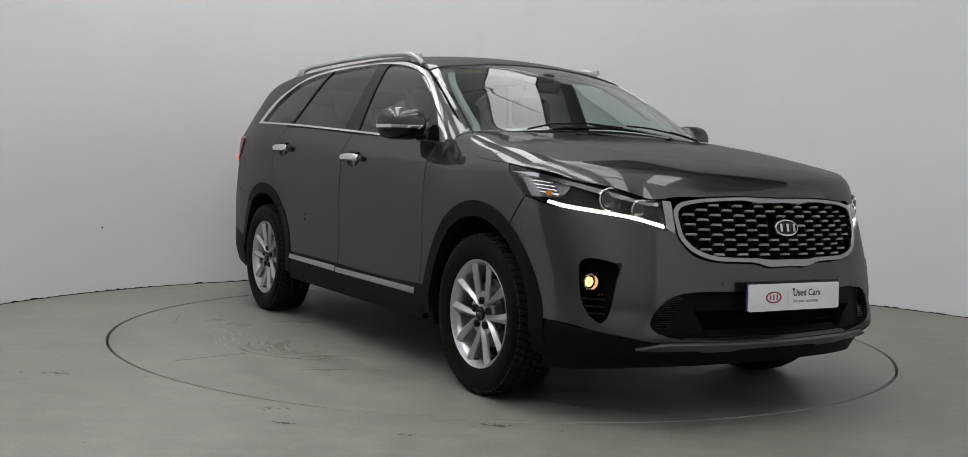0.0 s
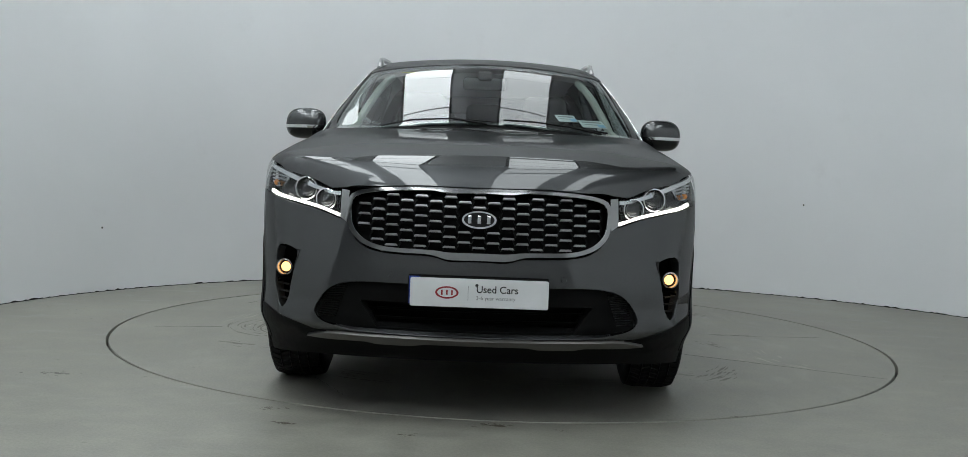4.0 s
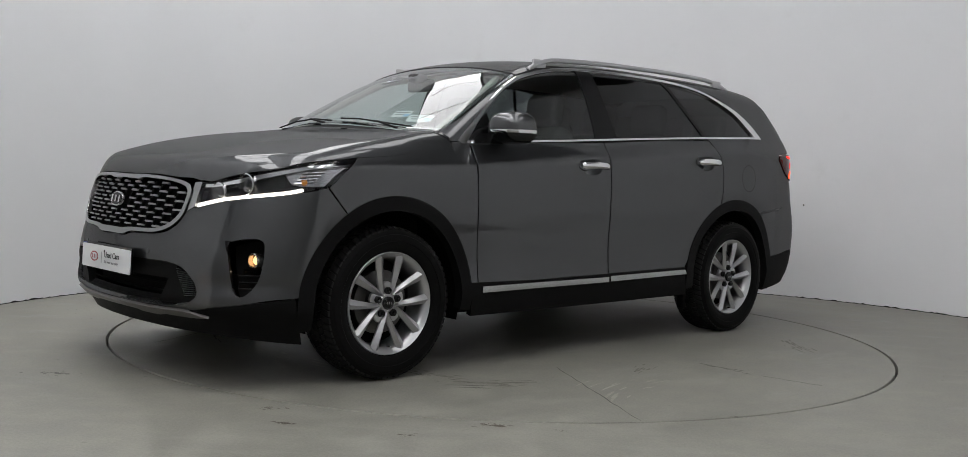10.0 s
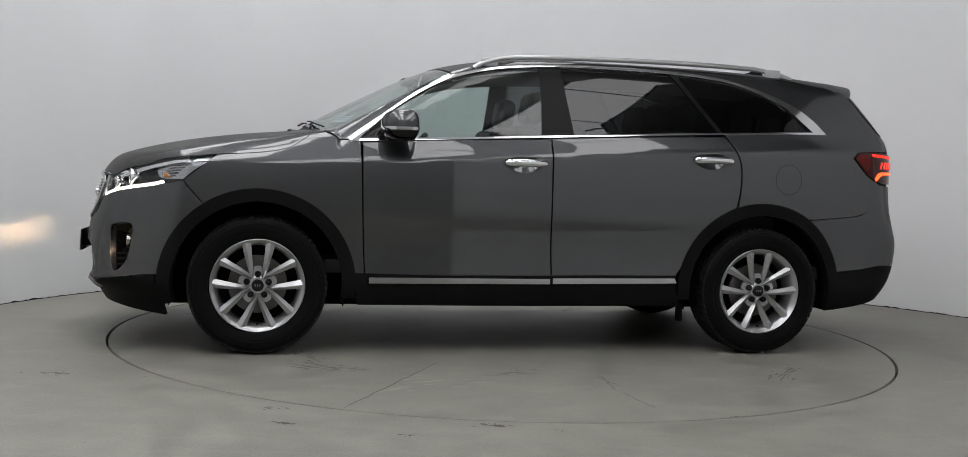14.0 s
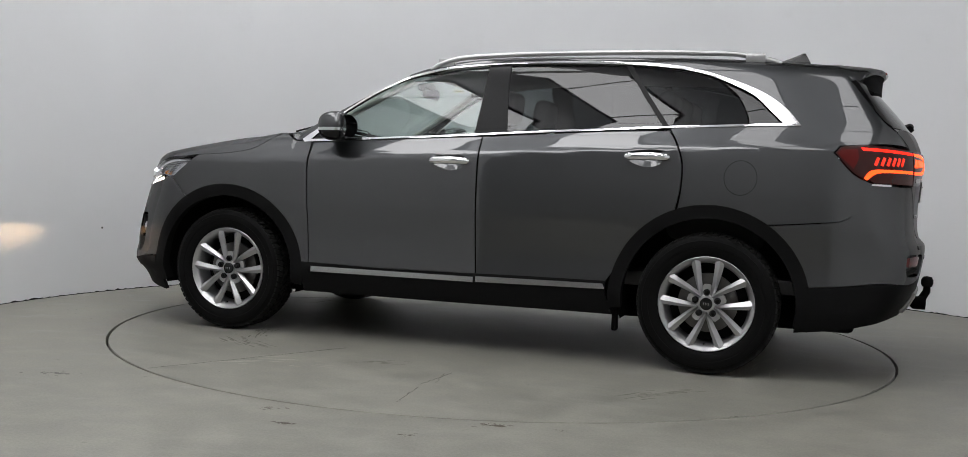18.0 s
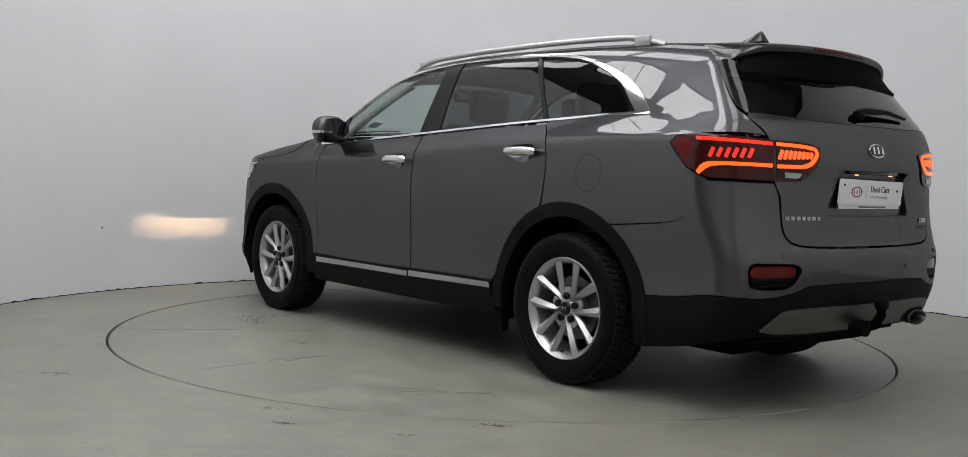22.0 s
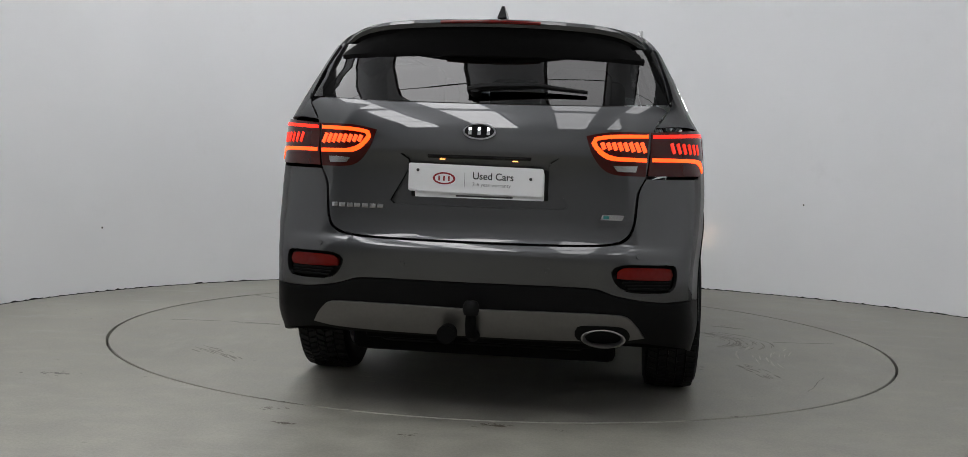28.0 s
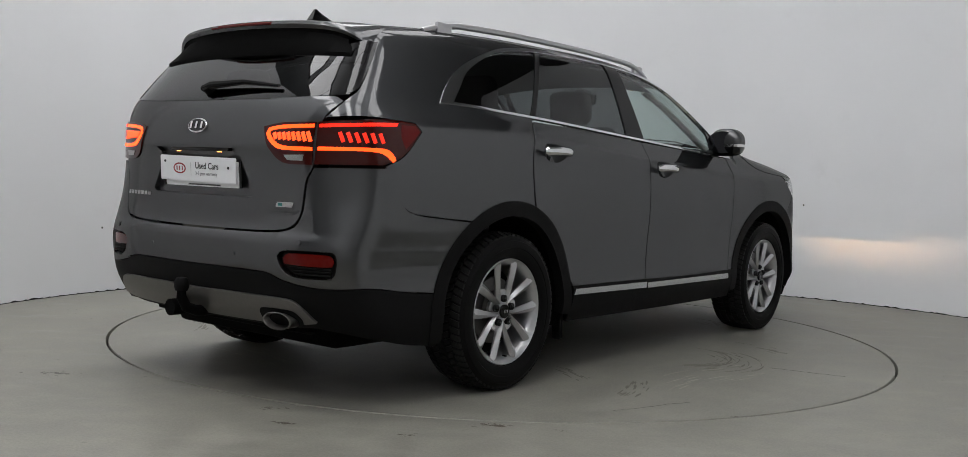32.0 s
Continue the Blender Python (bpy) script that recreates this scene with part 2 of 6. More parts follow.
def rounded(w, h, r, n=5, skew=0.0):
    out = []
    for cx, cy, a0 in ((w / 2 - r, h / 2 - r, 0), (-w / 2 + r, h / 2 - r, 90), (-w / 2 + r, -h / 2 + r, 180), (w / 2 - r, -h / 2 + r, 270)):
        for i in range(n + 1):
            a = radians(a0 + 90 * i / n)
            y = cy + r * math.sin(a)
            out.append((cx + r * math.cos(a) + skew * y, y))
    return out


def ellipse(a, b, n=40):
    return [(a * math.cos(2 * math.pi * i / n), b * math.sin(2 * math.pi * i / n)) for i in range(n)]


def join_bm(*bms):
    me = bpy.data.meshes.new("join")
    out = bmesh.new()
    for b in bms:
        b.to_mesh(me)
        b.free()
        out.from_mesh(me)
    bpy.data.meshes.remove(me)
    return out


def text_obj(name, body, size, material, parent, m, label="", bold=0.0, squeeze=1.0):
    cu = bpy.data.curves.new(name, "FONT")
    cu.body, cu.size, cu.extrude, cu.offset = body, size, 0.0006, bold
    cu.align_x, cu.align_y = "LEFT", "CENTER"
    tmp = new(name, cu)
    me = bpy.data.meshes.new_from_object(tmp.evaluated_get(bpy.context.evaluated_depsgraph_get()))
    bpy.data.objects.remove(tmp)
    bpy.data.curves.remove(cu)
    me.transform(Matrix.Diagonal((squeeze, 1, 1, 1)))
    me.materials.clear()
    return obj(name, me, material, parent, label, m)


# ---- the car's skin: one smooth solid, out of which every panel is cut ----
def spl(*pts):
    """A smooth monotone curve through (x, y) pairs."""
    xs, ys = np.array([p[0] for p in pts], float), np.array([p[1] for p in pts], float)
    h, d = np.diff(xs), np.diff(ys) / np.diff(xs)
    t = np.zeros(len(xs))
    t[0], t[-1] = d[0], d[-1]
    for i in range(1, len(xs) - 1):
        if d[i - 1] * d[i] > 0:
            w1, w2 = 2 * h[i] + h[i - 1], h[i] + 2 * h[i - 1]
            t[i] = (w1 + w2) / (w1 / d[i - 1] + w2 / d[i])

    def f(x):
        x = np.clip(np.asarray(x, float), xs[0], xs[-1])
        i = np.clip(np.searchsorted(xs, x) - 1, 0, len(xs) - 2)
        u = (x - xs[i]) / h[i]
        return ((1 + 2 * u) * (1 - u) ** 2 * ys[i] + u * (1 - u) ** 2 * h[i] * t[i] + u * u * (3 - 2 * u) * ys[i + 1] + u * u * (u - 1) * h[i] * t[i + 1])
    return f


def smax(a, b, k):
    h = np.maximum(k - np.abs(a - b), 0) / k
    return np.maximum(a, b) + h * h * k / 4


def step(a, b, x):
    u = np.clip((x - a) / (b - a), 0, 1)
    return u * u * (3 - 2 * u)


BELT = spl((-1.8, 1.262), (-0.96, 1.228), (-0.16, 1.18), (0.49, 1.14), (0.91, 1.115), (1.2, 1.10))
PLAN = spl((-2.5, 0.80), (-2.2, 0.848), (-1.9, 0.889), (-1.5, 0.917), (-1.0, 0.914), (0.0, 0.906), (0.9, 0.913), (1.4, 0.930), (1.8, 0.928), (2.1, 0.885), (2.4, 0.81))
SECTION = spl((0.1, -0.07), (0.22, -0.035), (0.30, -0.012), (0.38, 0.000), (0.47, -0.005), (0.56, -0.0075), (0.66, -0.004), (0.78, 0.003), (0.88, 0.003), (1.0, -0.003), (1.15, -0.016), (1.3, -0.03))
SHOULDER = spl((-0.5, 0.0), (-0.25, 0.0), (-0.16, -0.0005), (-0.115, -0.003), (-0.095, -0.0095), (-0.065, -0.0255), (-0.03, -0.0435), (0.0, -0.057))
HOOD = spl((1.0, 1.19), (1.12, 1.183), (1.29, 1.163), (1.47, 1.145), (1.64, 1.122), (1.80, 1.095), (1.97, 1.057), (2.13, 1.006), (2.21, 0.960), (2.26, 0.910), (2.34, 0.79))
CABIN = spl((-2.6, 1.47), (-2.10, 1.590), (-1.90, 1.615), (-1.6, 1.637), (-1.0, 1.655), (-0.4, 1.658), (0.0, 1.644), (0.25, 1.615), (0.42, 1.575), (0.60, 1.505), (0.80, 1.405), (1.00, 1.300), (1.2, 1.188), (1.4, 1.07), (2.4, 0.4))
NOSE = spl((0.1, 2.15), (0.22, 2.22), (0.30, 2.270), (0.335, 2.302), (0.355, 2.318), (0.375, 2.322), (0.40, 2.320), (0.50, 2.329), (0.60, 2.322), (0.68, 2.310), (0.80, 2.289), (0.88, 2.268), (0.95, 2.245), (1.2, 2.2))
TAIL = spl((0.1, -2.15), (0.25, -2.26), (0.33, -2.33), (0.42, -2.390), (0.50, -2.412), (0.60, -2.428), (0.665, -2.434), (0.684, -2.431), (0.698, -2.418), (0.712, -2.404), (0.735, -2.396), (0.80, -2.390), (0.90, -2.391), (1.0, -2.398), (1.035, -2.405), (1.055, -2.410), (1.08, -2.408), (1.15, -2.393), (1.22, -2.366), (1.32, -2.290), (1.45, -2.175), (1.60, -2.05), (1.8, -1.87))
TAIL_SIDE = spl((0.1, -2.15), (0.25, -2.26), (0.33, -2.33), (0.42, -2.390), (0.50, -2.415), (0.62, -2.425), (0.72, -2.412), (0.85, -2.398), (1.0, -2.400), (1.13, -2.397), (1.22, -2.370), (1.32, -2.290), (1.45, -2.175), (1.60, -2.05), (1.8, -1.87))
LEAN = spl((-2.3, 0.50), (-1.5, 0.44), (-0.9, 0.40), (-0.2, 0.38), (0.6, 0.33))


def skin(x, y, z):
    """Below nought inside the body."""
    y = np.abs(y)
    belt = BELT(x)
    low = PLAN(x) + SECTION(np.minimum(z, belt)) + SHOULDER(np.minimum(z - belt, 0.0))
    over = np.maximum(z - belt, 0)
    side = y - (low - LEAN(x) * over - 0.22 * over * over)
    ridge = y - (0.62 - 0.22 * (x - 1.2))
    hood = HOOD(x) - 0.10 * step(0.95, 1.4, x) * 0.5 * (ridge + np.sqrt(ridge * ridge + 0.0030)) - 0.03 * y * y
    cabin = CABIN(x + 0.23 * y * y * step(-0.4, 0.5, x)) - 0.105 * y * y
    top = z - smax(hood + 6 * np.minimum(0, x - 1.0), cabin, 0.03)
    w = step(0.40, 0.96, z)
    ledge = 0.022 * step(0.52, 0.70, y) * step(0.475, 0.395, z) * step(0.28, 0.35, z)
    nose = x - (NOSE(z) + ledge - (1 - w) * (0.19 * y * y + 0.54 * y ** 6) - w * (0.29 * y * y + 0.28 * y ** 4))
    v = step(0.60, 1.10, z)
    k = step(0.38, 0.86, y)
    tail = (TAIL(z) * (1 - k) + TAIL_SIDE(z) * k + (1 - v) * (0.08 * y * y + 0.29 * y ** 6) + v * (0.11 * y * y + 0.46 * y ** 6)) - x
    return smax(smax(smax(side, top, 0.085), nose, 0.07), tail, 0.06)


def bisect(origin, way, lo, hi):
    lo, hi = np.full(len(origin), lo, float), np.full(len(origin), hi, float)
    for _ in range(26):
        mid = (lo + hi) / 2
        p = origin + way * mid[:, None]
        inside = skin(p[:, 0], p[:, 1], p[:, 2]) < 0
        lo, hi = np.where(inside, mid, lo), np.where(inside, hi, mid)
    return origin + way * ((lo + hi) / 2)[:, None]


CX, RX, AZ = 1.15, -1.2, 1.0     # the axes of the wrapped views


def lift(kind, uv):
    """From flat coordinates to the skin. S: x, z from the side; T: x, y from above; F and R: y, z from ahead and behind;
    f and r: wrapped round the nose and tail; x: wrapped round the car's length."""
    uv = np.asarray(uv, float).reshape(-1, 2)
    u, v, o = uv[:, 0], uv[:, 1], np.zeros(len(uv))
    e = o + 1
    if kind == "S":
        return bisect(np.stack([u, o, v], 1), np.stack([o, e, o], 1), 0.2, 1.2)
    if kind == "T":
        return bisect(np.stack([u, v, o], 1), np.stack([o, o, e], 1), 0.6, 2.0)
    if kind == "F":
        return bisect(np.stack([o, u, v], 1), np.stack([e, o, o], 1), 1.2, 2.7)
    if kind == "R":
        return bisect(np.stack([o, u, v], 1), np.stack([-e, o, o], 1), 1.2, 2.8)
    if kind == "f":
        return bisect(np.stack([o + CX, o, v], 1), np.stack([np.cos(u), np.sin(u), o], 1), 0.3, 1.6)
    if kind == "r":
        return bisect(np.stack([o + RX, o, v], 1), np.stack([-np.cos(u), np.sin(u), o], 1), 0.3, 1.6)
    a = v / 0.8
    return bisect(np.stack([u, o, o + AZ], 1), np.stack([o, np.cos(a), np.sin(a)], 1), 0.1, 1.5)


def flatten(kind, p):
    x, y, z = p[:, 0], p[:, 1], p[:, 2]
    if kind == "S":
        return np.stack([x, z], 1)
    if kind == "T":
        return np.stack([x, y], 1)
    if kind in "FR":
        return np.stack([y, z], 1)
    if kind == "f":
        return np.stack([np.arctan2(y, x - CX), z], 1)
    if kind == "r":
        return np.stack([np.arctan2(y, RX - x), z], 1)
    return np.stack([x, np.arctan2(z - AZ, y) * 0.8], 1)


def grad(p):
    g, e = np.zeros_like(p), 0.004
    for i in range(3):
        d = np.zeros(3)
        d[i] = e
        a, b = p + d, p - d
        g[:, i] = skin(a[:, 0], a[:, 1], a[:, 2]) - skin(b[:, 0], b[:, 1], b[:, 2])
    return g / np.maximum(np.linalg.norm(g, axis=1), 1e-9)[:, None]


def outline(ctrl, sym=False, gap=0.02):
    """A closed line on the skin through control points (view, u, v); a fourth item marks a sharp corner."""
    pts, sharp = [], []
    for c in ctrl:
        pts.append(lift(c[0], [c[1:3]])[0])
        sharp.append(len(c) > 3)
    if sym:
        rest = [(p * (1, -1, 1), s) for p, s in zip(reversed(pts), reversed(sharp)) if abs(p[1]) > 1e-3]
        pts, sharp = pts + [r[0] for r in rest], sharp + [r[1] for r in rest]
    n, out = len(pts), []
    for i in range(n):
        p1, p2 = pts[i], pts[(i + 1) % n]
        p0 = p1 * 2 - p2 if sharp[i] else pts[i - 1]
        p3 = p2 * 2 - p1 if sharp[(i + 1) % n] else pts[(i + 2) % n]
        d = np.linalg.norm(p2 - p1)
        m1, m2 = (p2 - p0) / 2, (p3 - p1) / 2
        m1, m2 = (m * min(1.0, 1.2 * d / max(np.linalg.norm(m), 1e-6)) for m in (m1, m2))
        k = max(1, int(round(d / gap)))
        for j in range(k):
            u = j / k
            out.append((2 * u ** 3 - 3 * u * u + 1) * p1 + (u ** 3 - 2 * u * u + u) * m1 + (3 * u * u - 2 * u ** 3) * p2 + (u ** 3 - u * u) * m2)
    return np.array(out)


def ring_line(kind, cx, cy, a, b=None, n=40, a0=0.0):
    return lift(kind, [(cx + a * math.cos(2 * math.pi * i / n + a0), cy + (b or a) * math.sin(2 * math.pi * i / n + a0)) for i in range(n)])


def inside(poly, q):
    x, y, r = q[:, 0], q[:, 1], np.zeros(len(q), bool)
    for (x1, y1), (x2, y2) in zip(poly, np.roll(poly, -1, 0)):
        c = (y1 > y) != (y2 > y)
        r ^= c & (x < (x2 - x1) * (y - y1) / (y2 - y1 + 1e-12) + x1)
    return r


def near_edge(poly, q):
    d = np.full(len(q), 9.0)
    for a, b in zip(poly, np.roll(poly, -1, 0)):
        ab = b - a
        t = np.clip(((q - a) @ ab) / max(ab @ ab, 1e-12), 0, 1)
        d = np.minimum(d, np.linalg.norm(q - a - t[:, None] * ab, axis=1))
    return d


def skin_mesh(name, kind, loops, out=0.0, thick=0.012, grid=0.035, lip=0.0025, dish=0.0):
    """A panel cut from the skin inside the first loop and outside the others, with a turned-in edge."""
    flat = [flatten(kind, l) for l in loops]
    lo, hi = flat[0].min(0), flat[0].max(0)
    gx, gy = np.meshgrid(np.arange(lo[0] + grid / 2, hi[0], grid), np.arange(lo[1] + grid / 2, hi[1], grid))
    gx = gx + (np.arange(gx.shape[0]) % 2)[:, None] * grid / 2
    q = np.stack([gx.ravel(), gy.ravel()], 1)
    keep = inside(flat[0], q)
    for h in flat[1:]:
        keep &= ~inside(h, q)
    for f in flat:
        keep &= near_edge(f, q) > grid * 0.45
    q = q[keep]
    verts, edges = [], []
    for f in flat:
        s = len(verts)
        verts += [Vector(v) for v in f]
        edges += [(s + i, s + (i + 1) % len(f)) for i in range(len(f))]
    nb = len(verts)
    verts += [Vector(v) for v in q]
    vs, _, fs, ov, _, _ = delaunay_2d_cdt(verts, edges, [], 0, 1e-6)
    uv = np.array([v[:] for v in vs])
    tri = np.array([f for f in fs if len(f) == 3])
    mid = uv[tri].mean(1)
    ok = inside(flat[0], mid)
    for h in flat[1:]:
        ok &= ~inside(h, mid)
    tri = tri[ok]
    base = lift(kind, uv)
    nor = grad(base)
    rise = np.full(len(uv), float(out))
    if dish:
        d = np.minimum.reduce([near_edge(f, uv) for f in flat])
        rise += dish * np.minimum(d / 0.05, 1.0)
    co = base + nor * rise[:, None]
    a, b, c = co[tri[:, 0]], co[tri[:, 1]], co[tri[:, 2]]
    if (np.cross(b - a, c - a) * nor[tri[:, 0]]).sum() < 0:
        tri = tri[:, ::-1]
    count = {}
    for t in tri:
        for i in range(3):
            e = (int(t[i]), int(t[(i + 1) % 3]))
            count[e] = 1
    rim = [e for e in count if (e[1], e[0]) not in count]
    faces, normals = [tuple(int(i) for i in t) for t in tri], []
    allco = [tuple(v) for v in co]
    for t in faces:
        normals += [tuple(nor[i]) for i in t]
    if thick and rim:
        ids = sorted({i for e in rim for i in e})
        low, mdl = {}, {}
        for i in ids:
            mdl[i] = len(allco)
            allco.append(tuple(co[i] - nor[i] * lip))
            low[i] = len(allco)
            allco.append(tuple(co[i] - nor[i] * thick))
        for i, j in rim:
            edge = co[j] - co[i]
            n = np.cross(edge, nor[i])
            n = n / max(np.linalg.norm(n), 1e-9)
            faces.append((i, mdl[i], mdl[j], j))
            n1, n2 = nor[i] * 0.8 + n * 0.6, nor[j] * 0.8 + n * 0.6
            normals += [tuple(n1), tuple(n), tuple(n), tuple(n2)]
            faces.append((mdl[i], low[i], low[j], mdl[j]))
            normals += [tuple(n)] * 4
    return allco, faces, normals


def panel(name, kind, loops, material, parent, label="", both=False, **kw):
    """One panel of the skin, or with both a left and a right one."""
    co, faces, normals = skin_mesh(name, kind, loops, **kw)
    made = []
    for side in ((1, -1) if both else (1,)):
        me = bpy.data.meshes.new(name)
        if side == 1:
            cs, fs, ns = co, faces, normals
        else:
            cs = [(x, -y, z) for x, y, z in co]
            fs, ns, k = [], [], 0
            for f in faces:
                fs.append(tuple(reversed(f)))
                ns += [(x, -y, z) for x, y, z in reversed(normals[k:k + len(f)])]
                k += len(f)
        me.from_pydata(cs, [], fs)
        me.polygons.foreach_set("use_smooth", [True] * len(fs))
        me.normals_split_custom_set([Vector(n).normalized() for n in ns])
        made.append(obj(name, me, material, parent, label))
    return made


def on_skin(kind, u, v, out=0.0):
    """A frame on the skin: z outward, y upward."""
    p = lift(kind, [(u, v)])
    n = Vector(grad(p)[0])
    up = Vector((0, 0, 1))
    x = up.cross(n).normalized()
    y = n.cross(x).normalized()
    p = Vector(p[0]) + n * out
    return Matrix(((x.x, y.x, n.x, p.x), (x.y, y.y, n.y, p.y), (x.z, y.z, n.z, p.z), (0, 0, 0, 1)))


def mirrored(m):
    """The same frame on the car's other side, still right-handed."""
    f = Matrix.Diagonal((1, -1, 1, 1))
    return f @ m @ Matrix.Diagonal((-1, 1, 1, 1))


# ---- the room ----
def arc_wall(name, c, r0, r1, z0, z1, a0, a1, n, material):
    bm = bmesh.new()
    rows = []
    for i in range(n + 1):
        a = radians(a0 + (a1 - a0) * i / n)
        d = Vector((math.cos(a), math.sin(a)))
        rows.append([bm.verts.new((c[0] + d.x * r, c[1] + d.y * r, z)) for r, z in ((r0, z0), (r0, z1), (r1, z1), (r1, z0))])
    for a, b in zip(rows, rows[1:]):
        for k in range(4):
            bm.faces.new((a[k], a[(k + 1) % 4], b[(k + 1) % 4], b[k]))
    bm.faces.new(rows[0]), bm.faces.new(rows[-1])
    bmesh.ops.recalc_face_normals(bm, faces=bm.faces[:])
    return part(name, bm, material, None, angle=30)


def ring_plate(name, r0, r1, z0, z1, n, material, square=0.0):
    """A flat floor with a round hole; with square it runs out to a square edge."""
    bm = bmesh.new()
    rows = []
    for i in range(n):
        a = 2 * math.pi * i / n
        c, s = math.cos(a), math.sin(a)
        k = square / max(abs(c), abs(s)) if square else r1
        rows.append([bm.verts.new(p) for p in ((c * r0, s * r0, z1), (c * k, s * k, z1), (c * k, s * k, z0), (c * r0, s * r0, z0))])
    for i in range(n):
        a, b = rows[i], rows[(i + 1) % n]
        for k in range(4):
            bm.faces.new((a[k], a[(k + 1) % 4], b[(k + 1) % 4], b[k]))
    bmesh.ops.recalc_face_normals(bm, faces=bm.faces[:])
    return part(name, bm, material, None, angle=30)


floor = tagged(ring_plate("floor", TABLE_R + 0.007, 0, -0.25, 0.0, 192, FLOOR, 12.0), "grey screeded concrete floor with scuffs", "floor", kind="structure")
pit = part("turntable_pit", lathe_bm([(0.001, -0.26), (TABLE_R + 0.1, -0.26)], 96, "Z"), GAP, None)
tagged(pit, "dark pit under the turntable", "pit", kind="structure")
WALL_TOP = 4.20
wall = tagged(arc_wall("wall_curved", WALL_C, WALL_R, WALL_R + 0.15, 0.003, WALL_TOP, -76, 226, 200, WALL), "curved white painted studio wall", "wall", kind="structure")
joint = arc_wall("wall_joint", WALL_C, WALL_R - 0.004, WALL_R + 0.002, 0.0005, 0.006, -76, 226, 860, GAP)
rnd_j = random.Random(11)
for i in range(0, len(joint.data.vertices), 4):
    h = 0.004 + 0.010 * rnd_j.random() ** 3
    joint.data.vertices[i + 1].co.z = joint.data.vertices[i + 2].co.z = h
tagged(bpy.data.objects["wall_joint"], "dark joint at the foot of the wall", "joint", kind="structure")
HALL, ROOF_Z, LIGHT_Z = 8.8, 5.2, 4.95
# unseen enclosure, made up; its grey steers bounce light and body reflections
for wname, m in (("wall_north", pose(0, HALL, ROOF_Z / 2)), ("wall_south", pose(0, -HALL, ROOF_Z / 2)),
                 ("wall_east", pose(HALL, 0, ROOF_Z / 2, 0, 0, 90)), ("wall_west", pose(-HALL, 0, ROOF_Z / 2, 0, 0, 90))):
    w = part(wname, box_bm(2 * HALL + 0.4, 0.2, ROOF_Z + 0.4), UNSEEN_WALL, None)
    w.matrix_basis = m
    tagged(w, "unseen grey wall added to close in light and reflections", "wall", kind="structure")
ceiling = part("ceiling", box_bm(2 * HALL + 0.4, 2 * HALL + 0.4, 0.2, m=pose(0, 0, ROOF_Z + 0.3)), SOFFIT, None)
tagged(ceiling, "grey roof deck over the studio", "ceiling", kind="structure")


def ceiling_light(m, sx, sy, glow):
    """A glowing roof panel in a thin frame."""
    root = new("ceiling_light")
    root.matrix_basis = m
    tagged(root, "bright white rectangular panel light under the roof", "ceiling light", "panel lights")
    part("diffuser", box_bm(sx, sy, 0.02), glow, root)
    for x, y, a, b in ((0, sy / 2 + 0.02, sx + 0.08, 0.04), (0, -sy / 2 - 0.02, sx + 0.08, 0.04), (sx / 2 + 0.02, 0, 0.04, sy), (-sx / 2 - 0.02, 0, 0.04, sy)):
        part("edge_rail", box_bm(a, b, 0.05, 0.005, pose(x, y, 0)), SATIN, root)
    for y in (-sy / 6, sy / 6):
        part("cross_rail", box_bm(sx, 0.022, 0.03, 0.004, pose(0, y, -0.012)), SATIN, root)
    for x in (-sx / 2, sx / 2):
        for y in (-sy / 2, sy / 2):
            part("hanger", box_bm(0.02, 0.02, 0.46, 0.0, pose(x, y, 0.235)), SATIN, root)
    return root


for columns, glow in (((-2.9, -1.2), PANEL_GLOW), ((0.5, 2.2), PANEL_DIM)):
    for rows_y, long in (((5.6, 2.2, -2.9, -6.3), 3.05), ((-0.35,), 1.55)):
        first = None
        for ix in columns:
            for iy in rows_y:
                if ix > 2 and iy > -1:
                    continue
                m = pose(ix, iy, LIGHT_Z)
                first = copy_thing(first, m) if first else ceiling_light(m, 0.82, long, glow)

# the round plate that turns
turntable = new("turntable")
tagged(turntable, "round concrete turntable set flush in the floor", "turntable")
part("plate", lathe_bm([(0.001, -0.05), (TABLE_R - 0.012, -0.05), (TABLE_R - 0.007, -0.045), (TABLE_R - 0.007, -0.004), (TABLE_R - 0.010, 0.0), (0.001, 0.0)], 192, "Z"), DISC, turntable, angle=30)


def sliver(pts, w, seed):
    """A thin jagged crack or scrape lying on the floor."""
    rnd = random.Random(seed)
    bm = bmesh.new()
    a, b = Vector(pts[0]), Vector(pts[1])
    side = Vector((-(b - a).y, (b - a).x)).normalized()
    n, row = 14, []
    for i in range(n + 1):
        u = i / n
        c = a.lerp(b, u) + side * rnd.uniform(-0.006, 0.006)
        h = w * rnd.uniform(0.3, 1.0) * (0.25 if i in (0, n) else 1)
        row.append([bm.verts.new((c.x + side.x * k, c.y + side.y * k, z)) for k, z in ((h, 0.0003), (0, 0.0012), (-h, 0.0003))])
    for p, q in zip(row, row[1:]):
        bm.faces.new((p[0], q[0], q[1], p[1]))
        bm.faces.new((p[1], q[1], q[2], p[2]))
    bmesh.ops.recalc_face_normals(bm, faces=bm.faces[:])
    return bm


